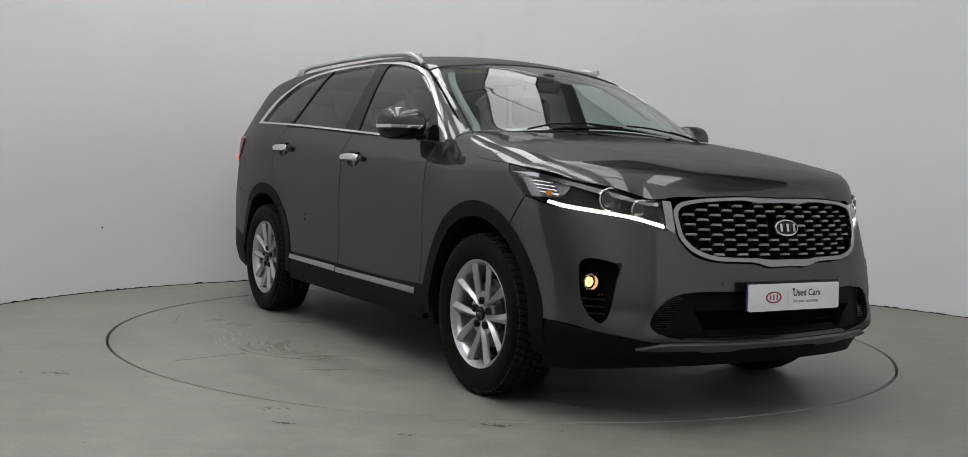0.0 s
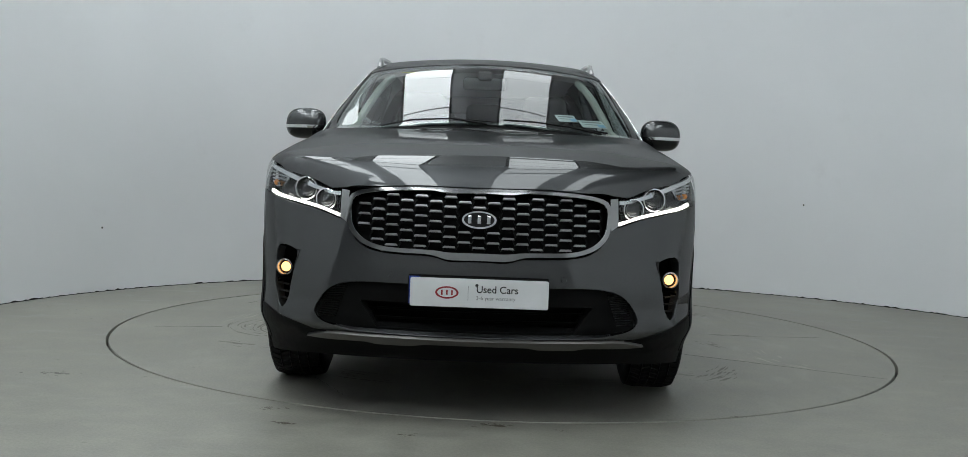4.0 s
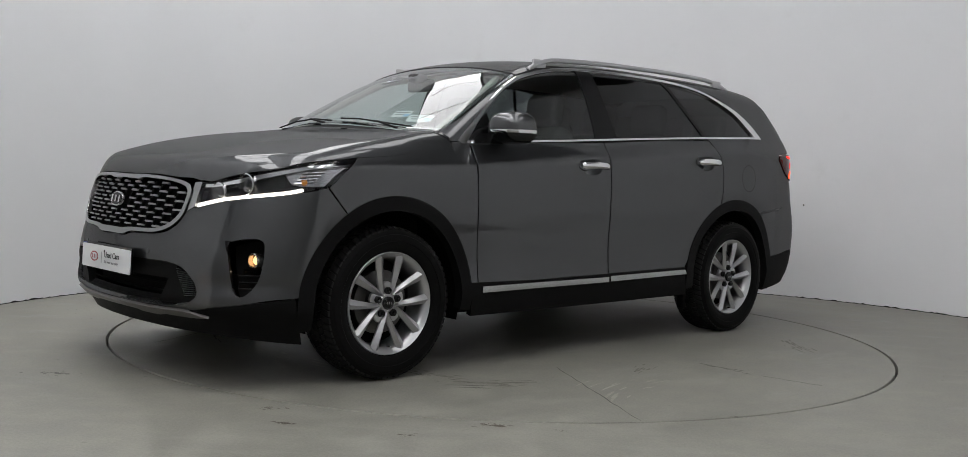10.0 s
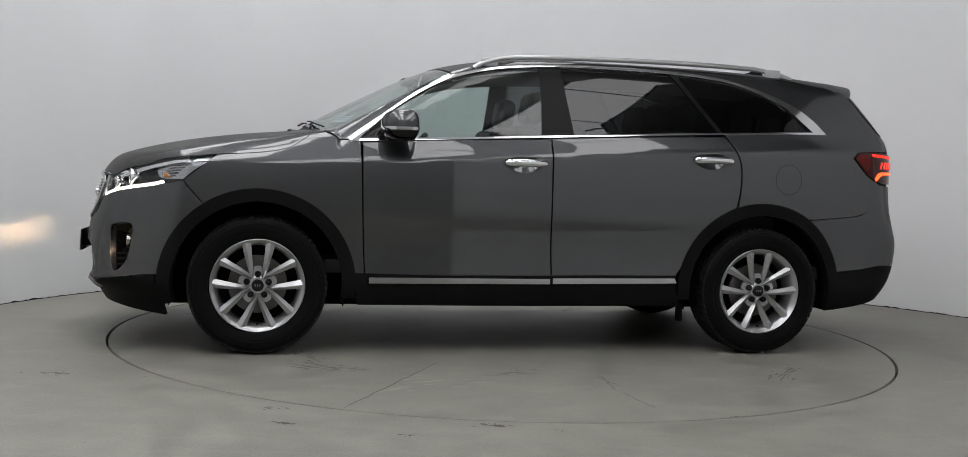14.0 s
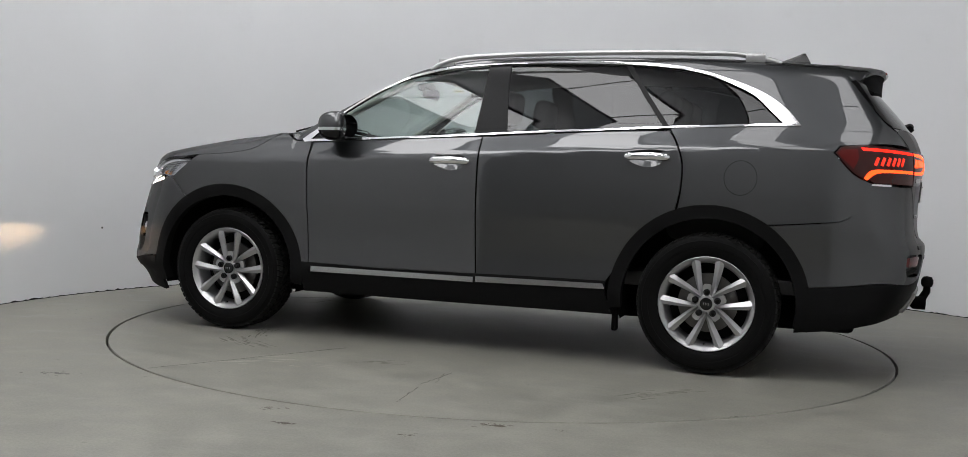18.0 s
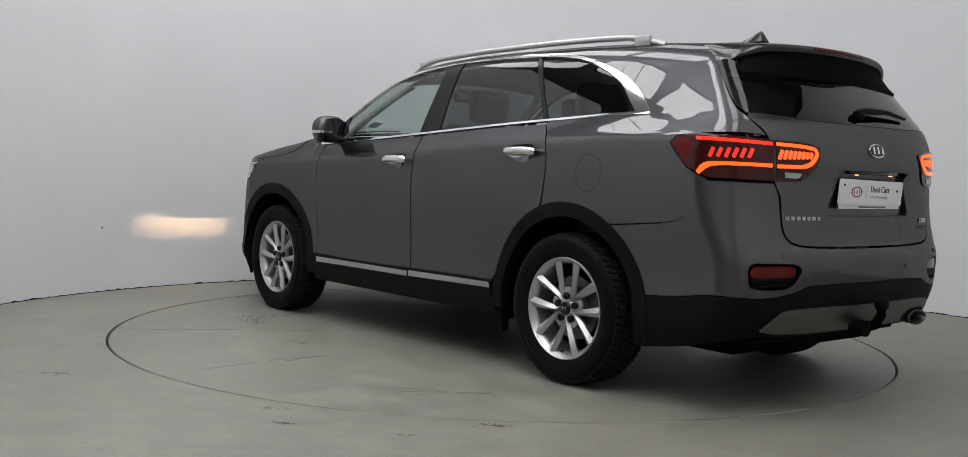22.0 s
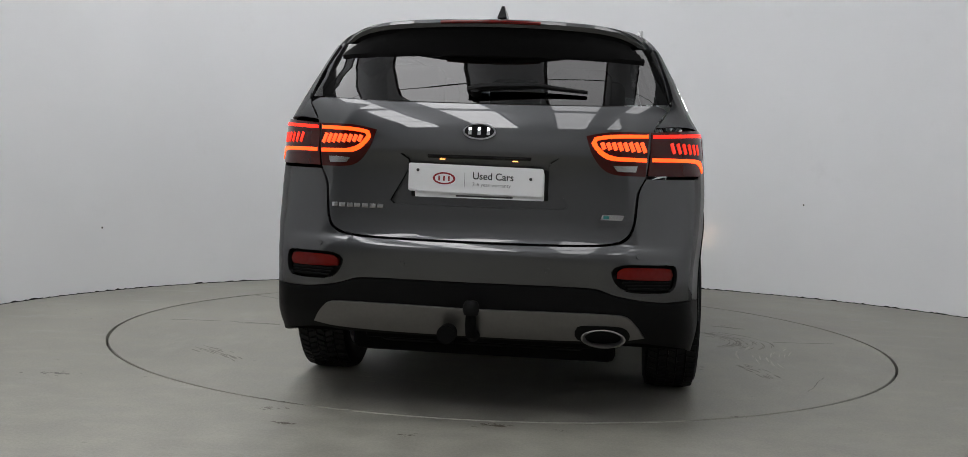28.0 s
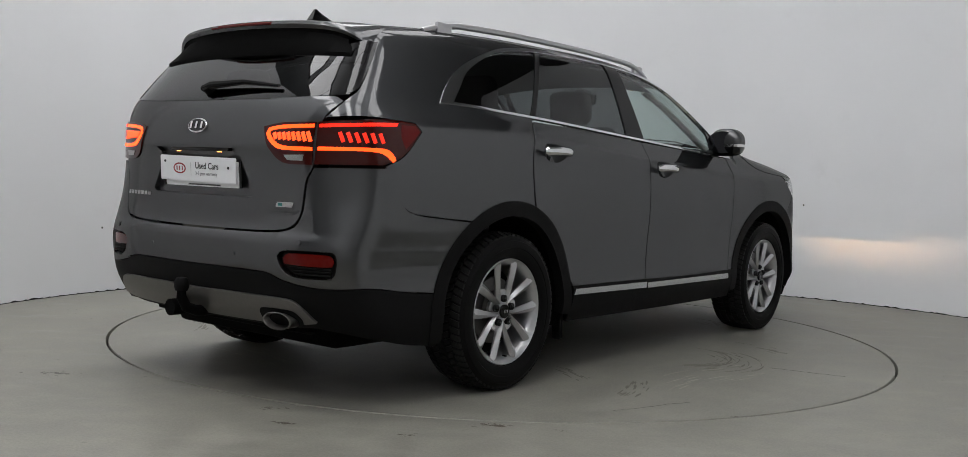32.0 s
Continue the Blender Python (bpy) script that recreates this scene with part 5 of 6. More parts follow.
def emblem(kind, z, out, w, h, name):
    m = on_skin(kind, 0.0, z, out)
    base = part(name, prism_bm(ellipse(w, h), 0.010, bevel=0.003), CHROME, car, "oval chrome and black emblem", m)
    part("field", prism_bm(ellipse(w * 0.88, h * 0.82), 0.0025), GLOSS, base, "black oval field", pose(0, 0, 0.0095))
    for x in (-0.55, 0.0, 0.55):
        part("emblem_bar", box_bm(w * 0.20, h * 0.95, 0.004, 0.001, pose(x * w, 0, 0.0125)), CHROME, base)
    return base


emblem("F", 0.794, 0.004, 0.066, 0.034, "front_emblem")
emblem("R", 1.130, 0.002, 0.064, 0.032, "rear_emblem")


# ---- number plates with the dealer's cover ----
def plate(m, dots, m2, blue):
    back = part("plate_holder", prism_bm(rounded(0.53, 0.116, 0.006), 0.006), GLOSS, car, "black plate holder", m2)
    if blue:
        part("blue_band", box_bm(0.04, 0.104, 0.002, 0, pose(-0.242, 0, 0.007)), BLUE, back, "blue plate band")
    else:
        part("plate_behind", prism_bm(rounded(0.50, 0.108, 0.005), 0.003), WHITE, back, "white plate behind the cover", pose(0.0, -0.004, 0.006))
        part("dealer_line", box_bm(0.22, 0.006, 0.001, 0, pose(0.02, -0.050, 0.0095)), INK, back)
    cover = part("number_plate", prism_bm(rounded(0.522, 0.108, 0.008), 0.004, bevel=0.001), WHITE, car, "white dealer cover plate", m)
    part("oval_mark", join_bm(*ring_pieces(0.044, 0.0235, 0.036, 0.0175)), RED_INK, cover, "dark red oval mark", pose(-0.122, 0.0, 0.0042))
    for x in (-0.019, 0.0, 0.019):
        part("mark_bar", box_bm(0.0065, 0.019, 0.0008, 0, pose(-0.122 + x, 0, 0.0045)), RED_INK, cover)
    part("divider", box_bm(0.0014, 0.056, 0.0008, 0, pose(-0.042, -0.002, 0.0045)), GREY_INK, cover)
    text_obj("used_cars_text", "Used Cars", 0.038, INK, cover, pose(-0.012, 0.014, 0.0044), "dark printed words", 0.0004, 0.98)
    text_obj("warranty_text", "3-6 year warranty", 0.0205, GREY_INK, cover, pose(-0.012, -0.018, 0.0044), "grey printed words", 0.0, 1.0)
    for x, y in dots:
        part("screw_cap", lathe_bm([(0.001, 0.0), (0.006, 0.0), (0.005, 0.003), (0.001, 0.0035)], 16, "Z", pose(x, y, 0.004)), INK, cover)


def ring_pieces(a, b, c, d, n=40):
    bm = bmesh.new()
    o = [bm.verts.new((x, y, 0)) for x, y in ellipse(a, b, n)]
    i = [bm.verts.new((x, y, 0)) for x, y in ellipse(c, d, n)]
    for k in range(n):
        bm.faces.new((o[k], o[(k + 1) % n], i[(k + 1) % n], i[k]))
    r = bmesh.ops.extrude_face_region(bm, geom=bm.faces[:])
    bmesh.ops.translate(bm, vec=(0, 0, 0.0008), verts=[v for v in r["geom"] if isinstance(v, bmesh.types.BMVert)])
    bmesh.ops.recalc_face_normals(bm, faces=bm.faces[:])
    return [bm]


AHEAD_M = Matrix(((0, 0, 1, 0), (1, 0, 0, 0), (0, 1, 0, 0), (0, 0, 0, 1)))
ASTERN_M = Matrix(((0, 0, -1, 0), (-1, 0, 0, 0), (0, 1, 0, 0), (0, 0, 0, 1)))
plate(Matrix.Translation((2.352, 0.010, 0.522)) @ AHEAD_M @ pose(0, 0, 0, -2, 0, 0), [(-0.010, 0.030)], Matrix.Translation((2.342, 0.006, 0.528)) @ AHEAD_M, True)
plate(Matrix.Translation((-2.394, 0.010, 0.948)) @ ASTERN_M @ pose(0, 0, 0, 4, 0, -0.8), [(-0.225, 0.028), (0.212, 0.012)], Matrix.Translation((-2.378, -0.004, 0.934)) @ ASTERN_M @ pose(0, 0, 0, 4, 0, 0), False)
part("front_plate_mount", box_bm(0.05, 0.30, 0.07, 0.008, pose(2.318, 0, 0.52)), CLAD, car)
part("rear_plate_mount", box_bm(0.03, 0.30, 0.06, 0.008, pose(-2.350, 0, 0.94)), CLAD, car)

# ---- lower intake bars, fog lamps ----
for z, w in ((0.440, 0.42), (0.405, 0.395)):
    pts = [tuple(lift("F", [(y, z)])[0] - np.array((0.06, 0, 0))) for y in np.linspace(-w, w, 17)]
    part("intake_bar", tube_bm(pts, 0.008, 8, 0.5), DARK, car, "matt black intake bar")
for s in (1, -1):
    for k in range(14):
        a, b = lift("F", [(s * (0.50 + 0.007 * k * 0.5), 0.525 - 0.0095 * k)])[0], lift("F", [(s * (0.575 + 0.003 * k), 0.515 - 0.0085 * k)])[0]
        part("intake_rib", tube_bm([a - (0.016, 0, 0), b - (0.016, 0, 0)], 0.0028, 5), GLOSS, car)
for s in (1, -1):
    at = pose(2.035, s * 0.783, 0.566, 0, 0, s * 8)
    shell = part("fog_lamp", lathe_bm([(0.020, -0.05), (0.032, -0.02), (0.034, 0.010), (0.029, 0.012), (0.026, -0.006), (0.016, -0.045)], 36, "X", closed=True), SATIN, car, "round lit fog lamp with bright rim", at)
    part("fog_bulb", lathe_bm([(0.001, 0.000), (0.010, -0.001), (0.016, -0.004), (0.020, -0.010)], 28, "X"), FOG_GLOW, shell, "warm glowing lens")
    # added hidden emitter in black baffles, casting the sharp-topped beam on the wall
    slot = pose(2.024, s * 0.768, 0.518, 0, -0.35, -s * 3)
    part("hidden_beam_source", box_bm(0.002, 0.028, 0.0006), BEAM, car, "added hidden emitter that throws the beam patch on the wall", slot @ pose(-0.030, 0, 0))
    hood_ = part("beam_baffle", box_bm(0.064, 0.060, 0.004, 0, pose(0.0, 0, 0.0015 + 0.0035)), BLACKOUT, car, at=slot)
    part("shade_lip", box_bm(0.002, 0.060, 0.008, 0, pose(0.033, 0, 0.0005 + 0.0035)), BLACKOUT, hood_)
    part("shade_floor", box_bm(0.010, 0.060, 0.003, 0, pose(-0.031, 0, -0.0018)), BLACKOUT, hood_)
    for d in (-1, 1):
        part("shade_side", box_bm(0.066, 0.002, 0.018, 0, pose(0, d * 0.031, -0.002, 0, 0, d * 16)), BLACKOUT, hood_)
    part("shade_back", box_bm(0.003, 0.060, 0.020, 0, pose(-0.0345, 0, 0)), BLACKOUT, hood_)
    for k in range(3):
        a, b = lift("F", [(s * 0.752, 0.500 - 0.028 * k)])[0], lift("F", [(s * (0.832 - 0.008 * k), 0.500 - 0.028 * k)])[0]
        part("fog_slat", tube_bm([a - (0.03, 0, 0), b - (0.025, 0, 0)], 0.006, 6, 0.7), CLAD, car)
    blade = outline([("F", 0.706, 0.645, "s"), ("F", 0.722, 0.648), ("F", 0.7175, 0.62), ("F", 0.735, 0.565, "s"), ("F", 0.7125, 0.62)])
panel("fog_trim", "F", [blade], GLOSS, car, "gloss black fog lamp blade", both=True, grid=0.01, out=0.002, thick=0.01)

# ---- headlamp insides ----
drl = outline([("F", 0.548, 0.787, "s"), ("F", 0.66, 0.820), ("S", 1.93, 0.852), ("S", 1.865, 0.868, "s"), ("S", 1.87, 0.880, "s"), ("S", 1.93, 0.8655), ("F", 0.66, 0.832), ("F", 0.548, 0.800, "s")])
panel("daylight_strip", "f", [drl], DRL, car, "glowing white daylight strip", both=True, grid=0.02, out=-0.006, thick=0.01)
for s in (1, -1):
    for (y, z, r) in ((0.607, 0.850, 0.041), (0.700, 0.889, 0.045)):
        p = lift("F", [(y, z)])[0]
        at = pose(p[0] - 0.036, s * p[1], p[2], 0, 0, s * 14)
        ring = part("projector", lathe_bm([(r * 0.82, -0.03), (r, -0.005), (r * 1.06, 0.02), (r * 0.96, 0.022), (r * 0.80, 0.0)], 36, "X", closed=True), CHROME, car, "bright projector ring", at)
        part("projector_lens", lathe_bm([(r * 0.66, -0.004), (r * 0.60, 0.008), (r * 0.36, 0.016), (0.001, 0.019)], 32, "X"), LENS, ring, "dark glass projector lens")
        part("projector_bezel", lathe_bm([(r * 0.66, -0.006), (r * 0.72, 0.006), (r * 0.82, 0.004), (r * 0.84, -0.012)], 36, "X", closed=True), GLOSS, ring)
        part("projector_bezel_ring", lathe_bm([(r * 0.62, 0.000), (r * 0.64, 0.010), (r * 0.69, 0.009), (r * 0.70, 0.000)], 36, "X", closed=True), SATIN, ring)
    for k in range(5):
        a, b = lift("S", [(1.885 - 0.010 * k, 0.900 + 0.0145 * k)])[0], lift("S", [(1.815 - 0.016 * k, 0.908 + 0.0145 * k)])[0]
        a[1], b[1] = s * (a[1] - 0.026), s * (b[1] - 0.026)
        part("reflector_rib", tube_bm([a, (a + b) / 2 + (0.003, 0, 0), b], 0.0045, 6), SATIN, car)
    q = lift("S", [(1.862, 0.905)])[0]
    part("indicator_bulb", lathe_bm([(0.001, -0.012), (0.010, -0.010), (0.012, 0.0), (0.008, 0.010), (0.001, 0.012)], 16, "X", pose(q[0] - 0.012, s * (q[1] - 0.018), q[2])), AMBER, car, "amber indicator bulb")
    refl_p = outline([("S", 1.775, 0.893, "s"), ("S", 1.645, 0.987, "s"), ("S", 1.78, 0.988), ("S", 1.93, 0.958, "s"), ("S", 1.90, 0.90)])
panel("headlamp_reflector", "f", [refl_p], LAMP_REFLECTOR, car, "bright outer reflector", both=True, grid=0.025, out=-0.035, thick=0)
brow = outline([("F", 0.555, 0.886, "s"), ("F", 0.60, 0.889), ("S", 2.00, 0.935), ("S", 1.90, 0.963), ("S", 1.77, 0.990), ("S", 1.64, 0.989, "s"), ("S", 1.77, 0.976), ("S", 1.90, 0.948), ("S", 2.00, 0.918), ("F", 0.60, 0.876), ("F", 0.555, 0.872, "s")])
panel("headlamp_brow", "f", [brow], CHROME, car, "bright upper edge of the headlamp", both=True, grid=0.02, out=-0.010, thick=0.01)

# ---- tail lamp lights ----
u_o = outline([("R", 0.636, 1.141, "s"), ("R", 0.50, 1.134), ("R", 0.435, 1.122), ("R", 0.425, 1.10), ("R", 0.455, 1.062), ("R", 0.50, 1.042), ("R", 0.634, 1.038, "s"), ("R", 0.634, 1.052, "s"), ("R", 0.51, 1.055), ("R", 0.468, 1.073), ("R", 0.443, 1.103), ("R", 0.448, 1.112), ("R", 0.505, 1.121), ("R", 0.636, 1.128, "s")])
panel("light_loop", "R", [u_o], AMBER_GLOW, car, "glowing light guide", both=True, grid=0.01, out=0.0085, thick=0.004)
bar_a = outline([("R", 0.655, 1.141, "s"), ("S", -2.19, 1.152), ("S", -2.08, 1.156, "s"), ("S", -2.09, 1.144, "s"), ("S", -2.19, 1.140), ("R", 0.655, 1.129, "s")])
panel("light_bar", "r", [bar_a], RED_GLOW, car, "glowing light guide", both=True, grid=0.01, out=0.0085, thick=0.004)
bar_b = outline([("R", 0.655, 1.054, "s"), ("S", -2.20, 1.056), ("S", -2.13, 1.050), ("S", -2.10, 1.012), ("S", -2.112, 1.002, "s"), ("S", -2.15, 1.034), ("S", -2.21, 1.042), ("R", 0.655, 1.040, "s")])
panel("light_hook", "r", [bar_b], AMBER_GLOW, car, "glowing light guide", both=True, grid=0.01, out=0.0085, thick=0.004)
red_o = outline([("S", -1.995, 1.150, "s"), ("S", -1.975, 1.13), ("S", -2.05, 1.055, "s"), ("S", -2.07, 1.10), ("S", -2.065, 1.150, "s")])
panel("side_lens", "r", [red_o], RED_LENS, car, "bright red side lens", both=True, grid=0.02, out=0.0075, thick=0.002)
for s in (1, -1):
    for kind, u0, du, n in (("R", 0.620, -0.0215, 8), ("r", 0.60, 0.0235, 6)):
        for k in range(n):
            at = on_skin(kind, u0 + du * k, 1.092 if kind == "R" else 1.094, 0.006)
            if s < 0:
                at = mirrored(at)
            part("light_cell", box_bm(0.0160, 0.042 - 0.002 * (k if kind == "R" else 0), 0.006, 0.002, pose(0, 0, 0, 0, 0, -22 * s)), RED_CELL if kind == "R" else RED_CELL_DIM, car, at=at)
rev = outline([("R", 0.60, 1.022, "s"), ("R", 0.51, 1.020, "s"), ("R", 0.525, 1.000), ("R", 0.595, 0.998, "s")])
panel("reversing_lens", "R", [rev], SATIN, car, "clear reversing lamp", both=True, grid=0.01, out=0.0085, thick=0.004)
ref_in = outline([("R", 0.545, 0.615), ("R", 0.57, 0.633), ("R", 0.70, 0.636), ("R", 0.752, 0.63), ("R", 0.752, 0.590), ("R", 0.545, 0.592)])
panel("rear_reflector", "r", [ref_in], RED_LENS, car, "red rear reflector", both=True, grid=0.02, out=-0.010, thick=0.02)
for s in (1, -1):
    for k in range(3):
        a, b = lift("R", [(s * (0.565 + 0.01 * k), 0.578 - 0.012 * k)])[0], lift("R", [(s * 0.745, 0.578 - 0.012 * k)])[0]
        part("pocket_slat", tube_bm([a + (0.012, 0, 0), b + (0.012, 0, 0)], 0.004, 6), CLAD, car)
part("stop_lamp", tube_bm([(-2.199 + 0.29 * y * y, y, 1.576 - 0.055 * y * y) for y in np.linspace(-0.2, 0.2, 13)], 0.012, 8, 0.7), RED_LENS, spo, "red high stop lamp")
part("gate_handle", box_bm(0.03, 0.40, 0.020, 0.006, pose(-2.386, 0, 1.036)), GLOSS, car, "gloss black tailgate handle bar")
for y in (0.14, -0.14):
    part("plate_lamp", box_bm(0.010, 0.020, 0.004, 0.001, pose(-2.398, y, 1.023)), NUM_GLOW, car, "small lit plate lamp")
# model name and maker's marks as plain bars
for k in range(7):
    part("name_bar", box_bm(0.025, 0.017, 0.003, 0.001), SATIN, car, at=on_skin("R", 0.572 - 0.0315 * k, 0.832, 0.002))
part("eco_badge", prism_bm(rounded(0.085, 0.020, 0.004, skew=0.4), 0.003), SATIN, car, "small silver badge", on_skin("R", -0.515, 0.822, 0.001))
part("eco_mark", box_bm(0.022, 0.012, 0.001), mat("teal_print", (0.02, 0.16, 0.15), 0.4), car, at=on_skin("R", -0.492, 0.822, 0.004))
for k in range(2):
    part("dealer_bar", box_bm(0.066 if k == 0 else 0.045, 0.012, 0.001), INK, car, at=on_skin("R", -0.482 - 0.068 * k, 0.793, 0.001))

# ---- tow bar, exhaust, wipers ----
tow = part("tow_bar", tube_bm([(-2.30, 0, 0.345), (-2.39, 0, 0.345), (-2.445, 0, 0.365), (-2.47, 0, 0.41), (-2.47, 0, 0.45)], [0.024, 0.024, 0.023, 0.021, 0.018], 14), DARK, car, "black tow bar")
part("tow_ball_cover", lathe_bm([(0.001, 0.435), (0.026, 0.437), (0.032, 0.455), (0.031, 0.475), (0.022, 0.490), (0.001, 0.495)], 24, "Z", pose(-2.47, 0, 0)), CLAD, tow, "black ball cover")
part("tow_socket", lathe_bm([(0.001, -2.46), (0.036, -2.46), (0.036, -2.40), (0.02, -2.38), (0.001, -2.38)], 20, "X", pose(0, 0.095, 0.355)), DARK, tow)
part("tow_cross_beam", box_bm(0.06, 0.9, 0.06, 0.01, pose(-2.25, 0, 0.33)), DARK, car)
ex = lathe_bm([(0.026, -2.18), (0.032, -2.385), (0.034, -2.393), (0.031, -2.395), (0.028, -2.385), (0.024, -2.20)], 40, "X", closed=True)
bmesh.ops.scale(ex, vec=(1, 2.5, 1.05), verts=ex.verts[:])
bmesh.ops.translate(ex, vec=(0.016, -0.50, 0.358), verts=ex.verts[:])
part("exhaust_tip", ex, SILVER, car, "oval chrome exhaust tip")
# dark block stands in for the shade inside the pipe
part("exhaust_dark_fill", box_bm(0.02, 0.13, 0.05, 0.01, pose(-2.26, -0.50, 0.358)), GAP, car)
# black patch over the skid plate, drawn as the shaded cut-out
cutout_line = outline([("R", -0.40, 0.405), ("R", -0.45, 0.412), ("R", -0.57, 0.408), ("R", -0.60, 0.375), ("R", -0.58, 0.348), ("R", -0.42, 0.346), ("R", -0.39, 0.37)])
panel("exhaust_cutout_patch", "R", [cutout_line], CLAD, car, "black patch standing in for the shaded exhaust cut-out", grid=0.03, out=0.014, thick=0.01)
part("silencer", box_bm(0.35, 0.9, 0.14, 0.05, pose(-1.98, 0, 0.33)), DARK, car, "dark silencer")


def wiper(kind, pts, out, r, name):
    path = []
    for u, v, o in pts:
        m = on_skin(kind, u, v, out + o)
        path.append(m.translation)
    return part(name, tube_bm(path, r, 8, 0.8), CLAD, car, "black wiper")


wiper("T", [(1.125, -0.50, 0), (1.105, -0.35, 0.003), (1.125, -0.15, 0.003), (1.15, 0.05, 0)], 0.008, 0.005, "wiper_blade")
wiper("T", [(1.125, 0.10, 0), (1.115, 0.25, 0.003), (1.10, 0.42, 0.003), (1.06, 0.62, 0)], 0.008, 0.005, "wiper_blade")
wiper("T", [(1.175, 0.02, 0), (1.14, -0.15, 0.008)], 0.010, 0.007, "wiper_arm")
wiper("T", [(1.13, 0.58, 0), (1.11, 0.40, 0.008)], 0.010, 0.007, "wiper_arm")
for y in (0.28, -0.28):
    part("washer_jet", box_bm(0.03, 0.022, 0.010, 0.004), CLAD, car, at=on_skin("T", 1.235, y, 0.006))
wiper("R", [(0.06, 1.283, 0), (0.0, 1.290, 0.012), (-0.2, 1.300, 0.012), (-0.40, 1.288, 0)], 0.014, [0.020, 0.022, 0.014, 0.008], "rear_wiper")
part("rear_wiper_pivot", lathe_bm([(0.001, 0.0), (0.024, 0.0), (0.022, 0.03), (0.001, 0.034)], 20, "Z"), CLAD, car, at=on_skin("R", 0.03, 1.283, 0.0))
gate_trim = outline([("R", 0.665, 1.49, "s"), ("R", 0.70, 1.40), ("R", 0.728, 1.29), ("R", 0.715, 1.268, "s"), ("R", 0.712, 1.29), ("R", 0.684, 1.40), ("R", 0.648, 1.49, "s")])
panel("gate_side_trim", "R", [gate_trim], GLOSS, car, "gloss black window flank", both=True, grid=0.02, out=0.004, thick=0.02)

# ---- cabin ----
panel("headlining", "T", [roof], CREAM, car, "pale fabric headlining", grid=0.10, out=-0.05, thick=0)
for s in (1, -1):
    for a, b in (((1.00, 1.165), (0.43, 1.50)),):
        p = [lift("S", [(a[0] + (b[0] - a[0]) * u, a[1] + (b[1] - a[1]) * u)])[0] for u in np.linspace(0, 1, 9)]
        part("pillar_trim", tube_bm([(q[0] - 0.03, s * (q[1] - 0.10), q[2] - 0.01) for q in p], 0.020, 8), CREAM, car, "pale pillar trim")
part("cabin_floor", box_bm(3.2, 1.50, 0.08, 0.02, pose(-0.55, 0, 0.45)), TRIMIN, car, "dark cabin floor")
part("dashboard", box_bm(0.62, 1.46, 0.34, 0.09, pose(0.86, 0, 0.985), 4), TRIMIN, car, "dark dashboard")
part("instrument_hood", box_bm(0.22, 0.36, 0.10, 0.035, pose(0.60, -0.37, 1.14), 3), TRIMIN, car)
part("bulkhead", box_bm(0.05, 1.50, 0.62, 0.01, pose(1.14, 0, 0.76)), DARK, car)
ring = lathe_bm([(0.172 + 0.016 * math.cos(a), 0.016 * math.sin(a)) for a in np.linspace(0, 2 * math.pi, 9)[:-1]], 40, "X", pose(0.43, -0.37, 1.045, 0, -24, 0), closed=True)
sw = part("steering_wheel", ring, TRIMIN, car, "black steering wheel")
part("wheel_boss", box_bm(0.06, 0.15, 0.12, 0.03, pose(0.44, -0.37, 1.04, 0, -24, 0)), TRIMIN, sw)
for a in (0, 180, 270):
    part("wheel_spoke", box_bm(0.02, 0.16, 0.03, 0.008, pose(0.43, -0.37, 1.045, 0, -24, 0) @ pose(0, 0, 0, a, 0, 0) @ pose(0, 0.09, 0)), TRIMIN, sw)


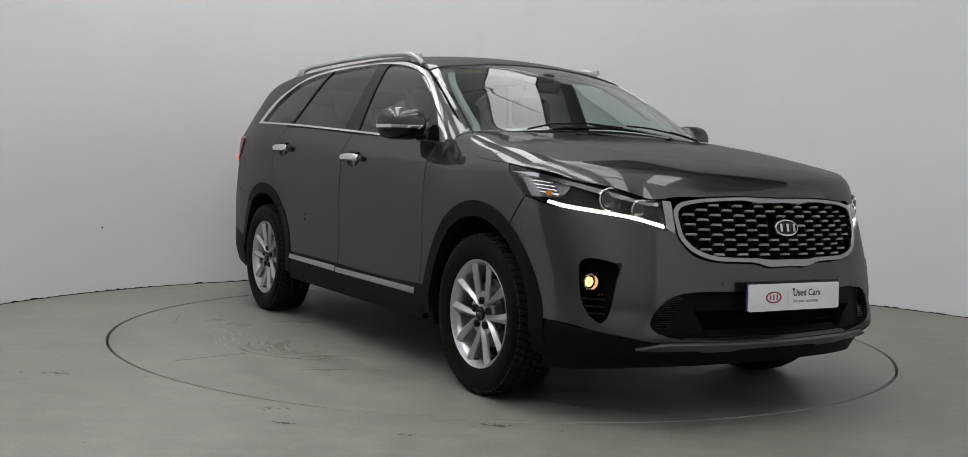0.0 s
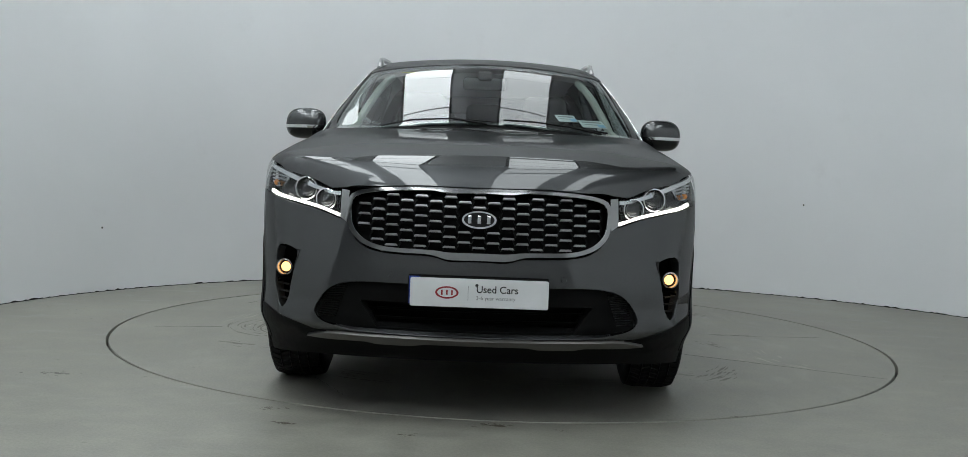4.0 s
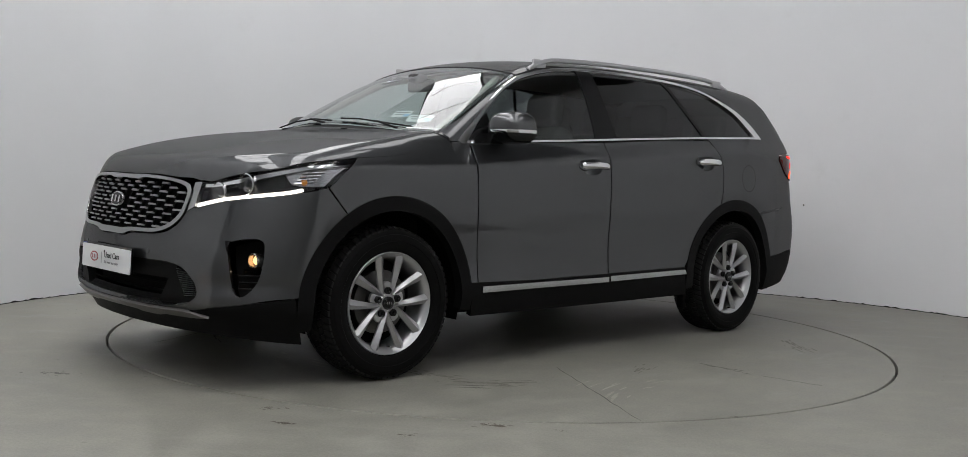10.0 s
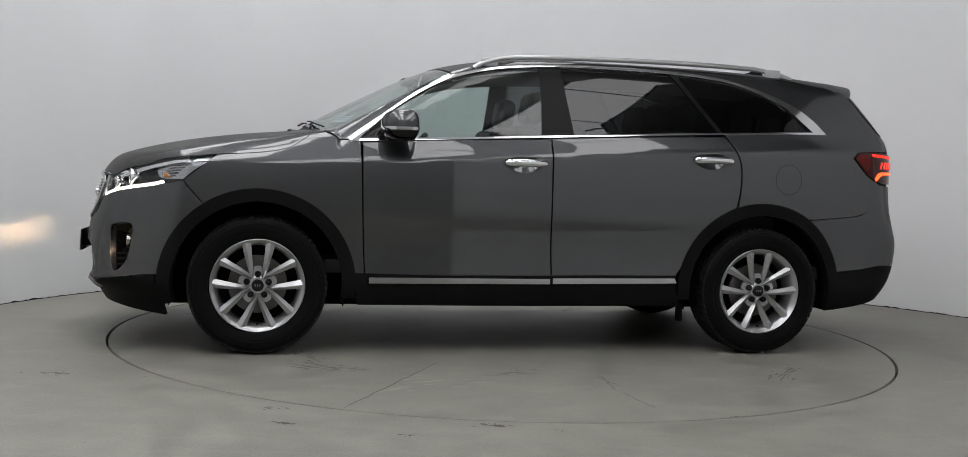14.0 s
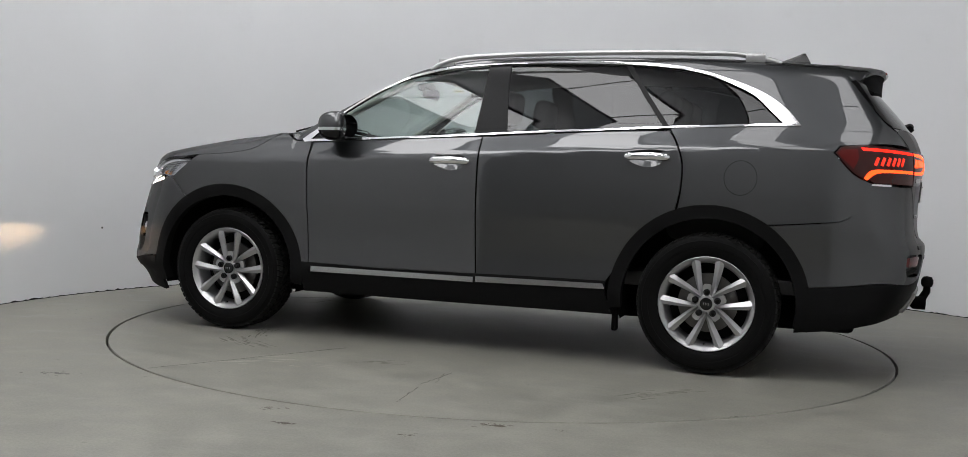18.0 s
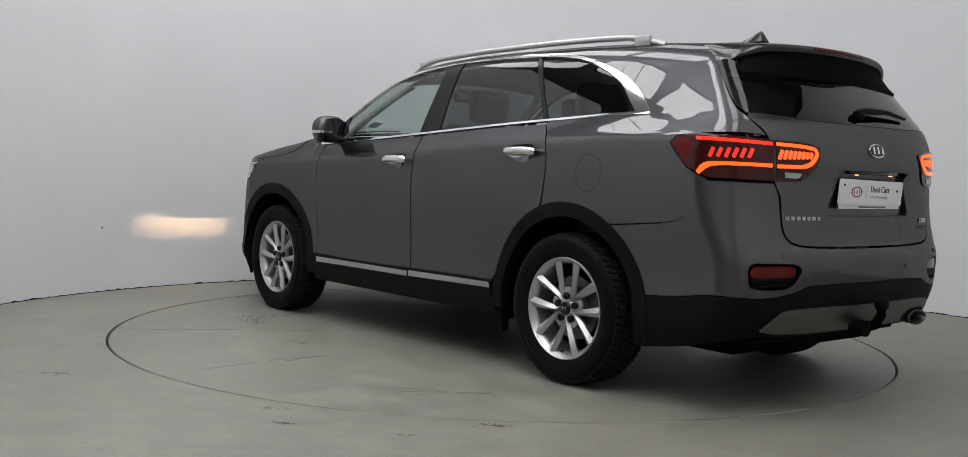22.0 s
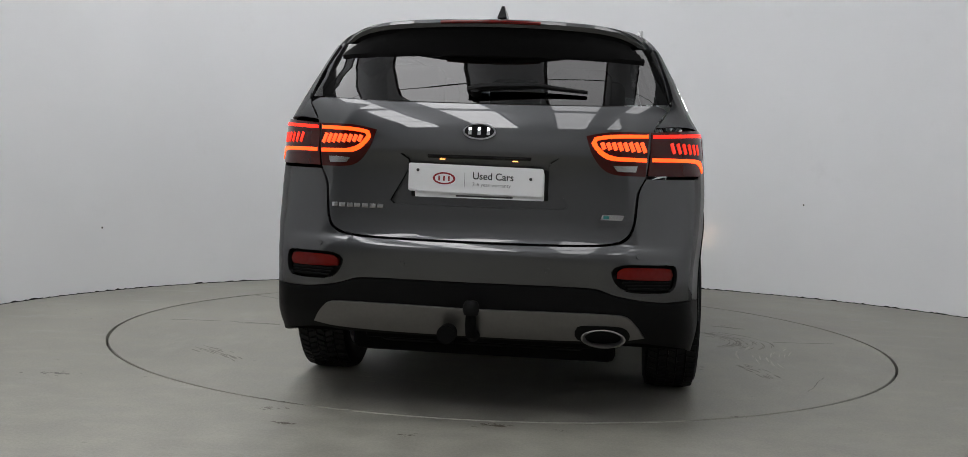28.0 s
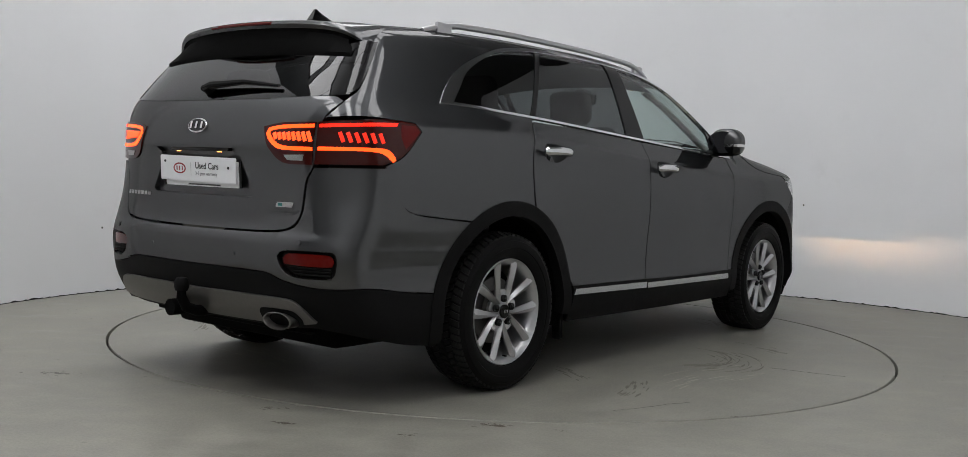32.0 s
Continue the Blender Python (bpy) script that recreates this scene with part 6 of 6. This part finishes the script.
def seat(x, y, w, z=0.52, recline=-16, high=0.62):
    base = part("seat", box_bm(0.52, w, 0.18, 0.06, pose(x + 0.24, y, z + 0.12, 0, -6, 0), 4), SEAT, car, "black cloth seat")
    part("backrest", box_bm(0.17, w, high, 0.07, pose(x - 0.10, y, z + 0.12 + high / 2, 0, recline, 0), 4), SEAT, base)
    for dy in ((0,) if w < 0.7 else (-0.42, 0, 0.42)):
        part("headrest", box_bm(0.11, 0.26, 0.19, 0.05, pose(x - 0.235, y + dy, z + high + 0.215, 0, recline * 0.5, 0), 4), SEAT, base)
        for d in (-0.05, 0.05):
            part("headrest_post", tube_bm([(x - 0.20, y + dy + d, z + high), (x - 0.225, y + dy + d, z + high + 0.16)], 0.006, 6), SATIN, base)


seat(0.08, 0.37, 0.52)
seat(0.08, -0.37, 0.52)
seat(-0.85, 0.0, 1.28)
seat(-1.62, 0.36, 0.48, 0.60, -12, 0.52)
seat(-1.62, -0.36, 0.48, 0.60, -12, 0.52)
part("rear_view_mirror", box_bm(0.03, 0.24, 0.07, 0.02, pose(0.50, 0, 1.46), 3), TRIMIN, car, "dark rear view mirror")
part("mirror_sensor", box_bm(0.10, 0.08, 0.05, 0.02, pose(0.53, 0, 1.50), 3), TRIMIN, car)
for dy, w, m_ in ((0.42, 0.105, WHITE), (0.555, 0.14, WHITE)):
    st = part("windscreen_disc", box_bm(w, 0.07, 0.002), m_, car, "white paper disc in the windscreen", on_skin("T", 0.975 - 0.08 * (dy - 0.42) , dy, -0.012))
    part("disc_print", box_bm(w * 0.8, 0.010, 0.001, 0, pose(0, 0.016, 0.0015)), GREY_INK, st)
    part("disc_print", box_bm(w * 0.55, 0.006, 0.001, 0, pose(-0.01, -0.008, 0.0015)), GREY_INK, st)
    part("disc_patch", box_bm(w * 0.3, 0.03, 0.001, 0, pose(w * 0.32, -0.016, 0.0015)), mat("pale_blue_print", (0.25, 0.42, 0.62), 0.5), st)
part("screen_sticker", box_bm(0.10, 0.014, 0.001), mat("yellow_green_strip", (0.60, 0.52, 0.04), 0.5), car, "yellow strip label", on_skin("T", 0.475, -0.42, -0.012))


# ---- motion of the table and what stands on it ----
def motions():
    rows = [(float(t), pose(0, 0, 0, 0, 0, TURN_START + TURN_SPEED * t)) for t in range(0, 33)]
    walk(turntable, rows)
    walk(car, rows)


motions()
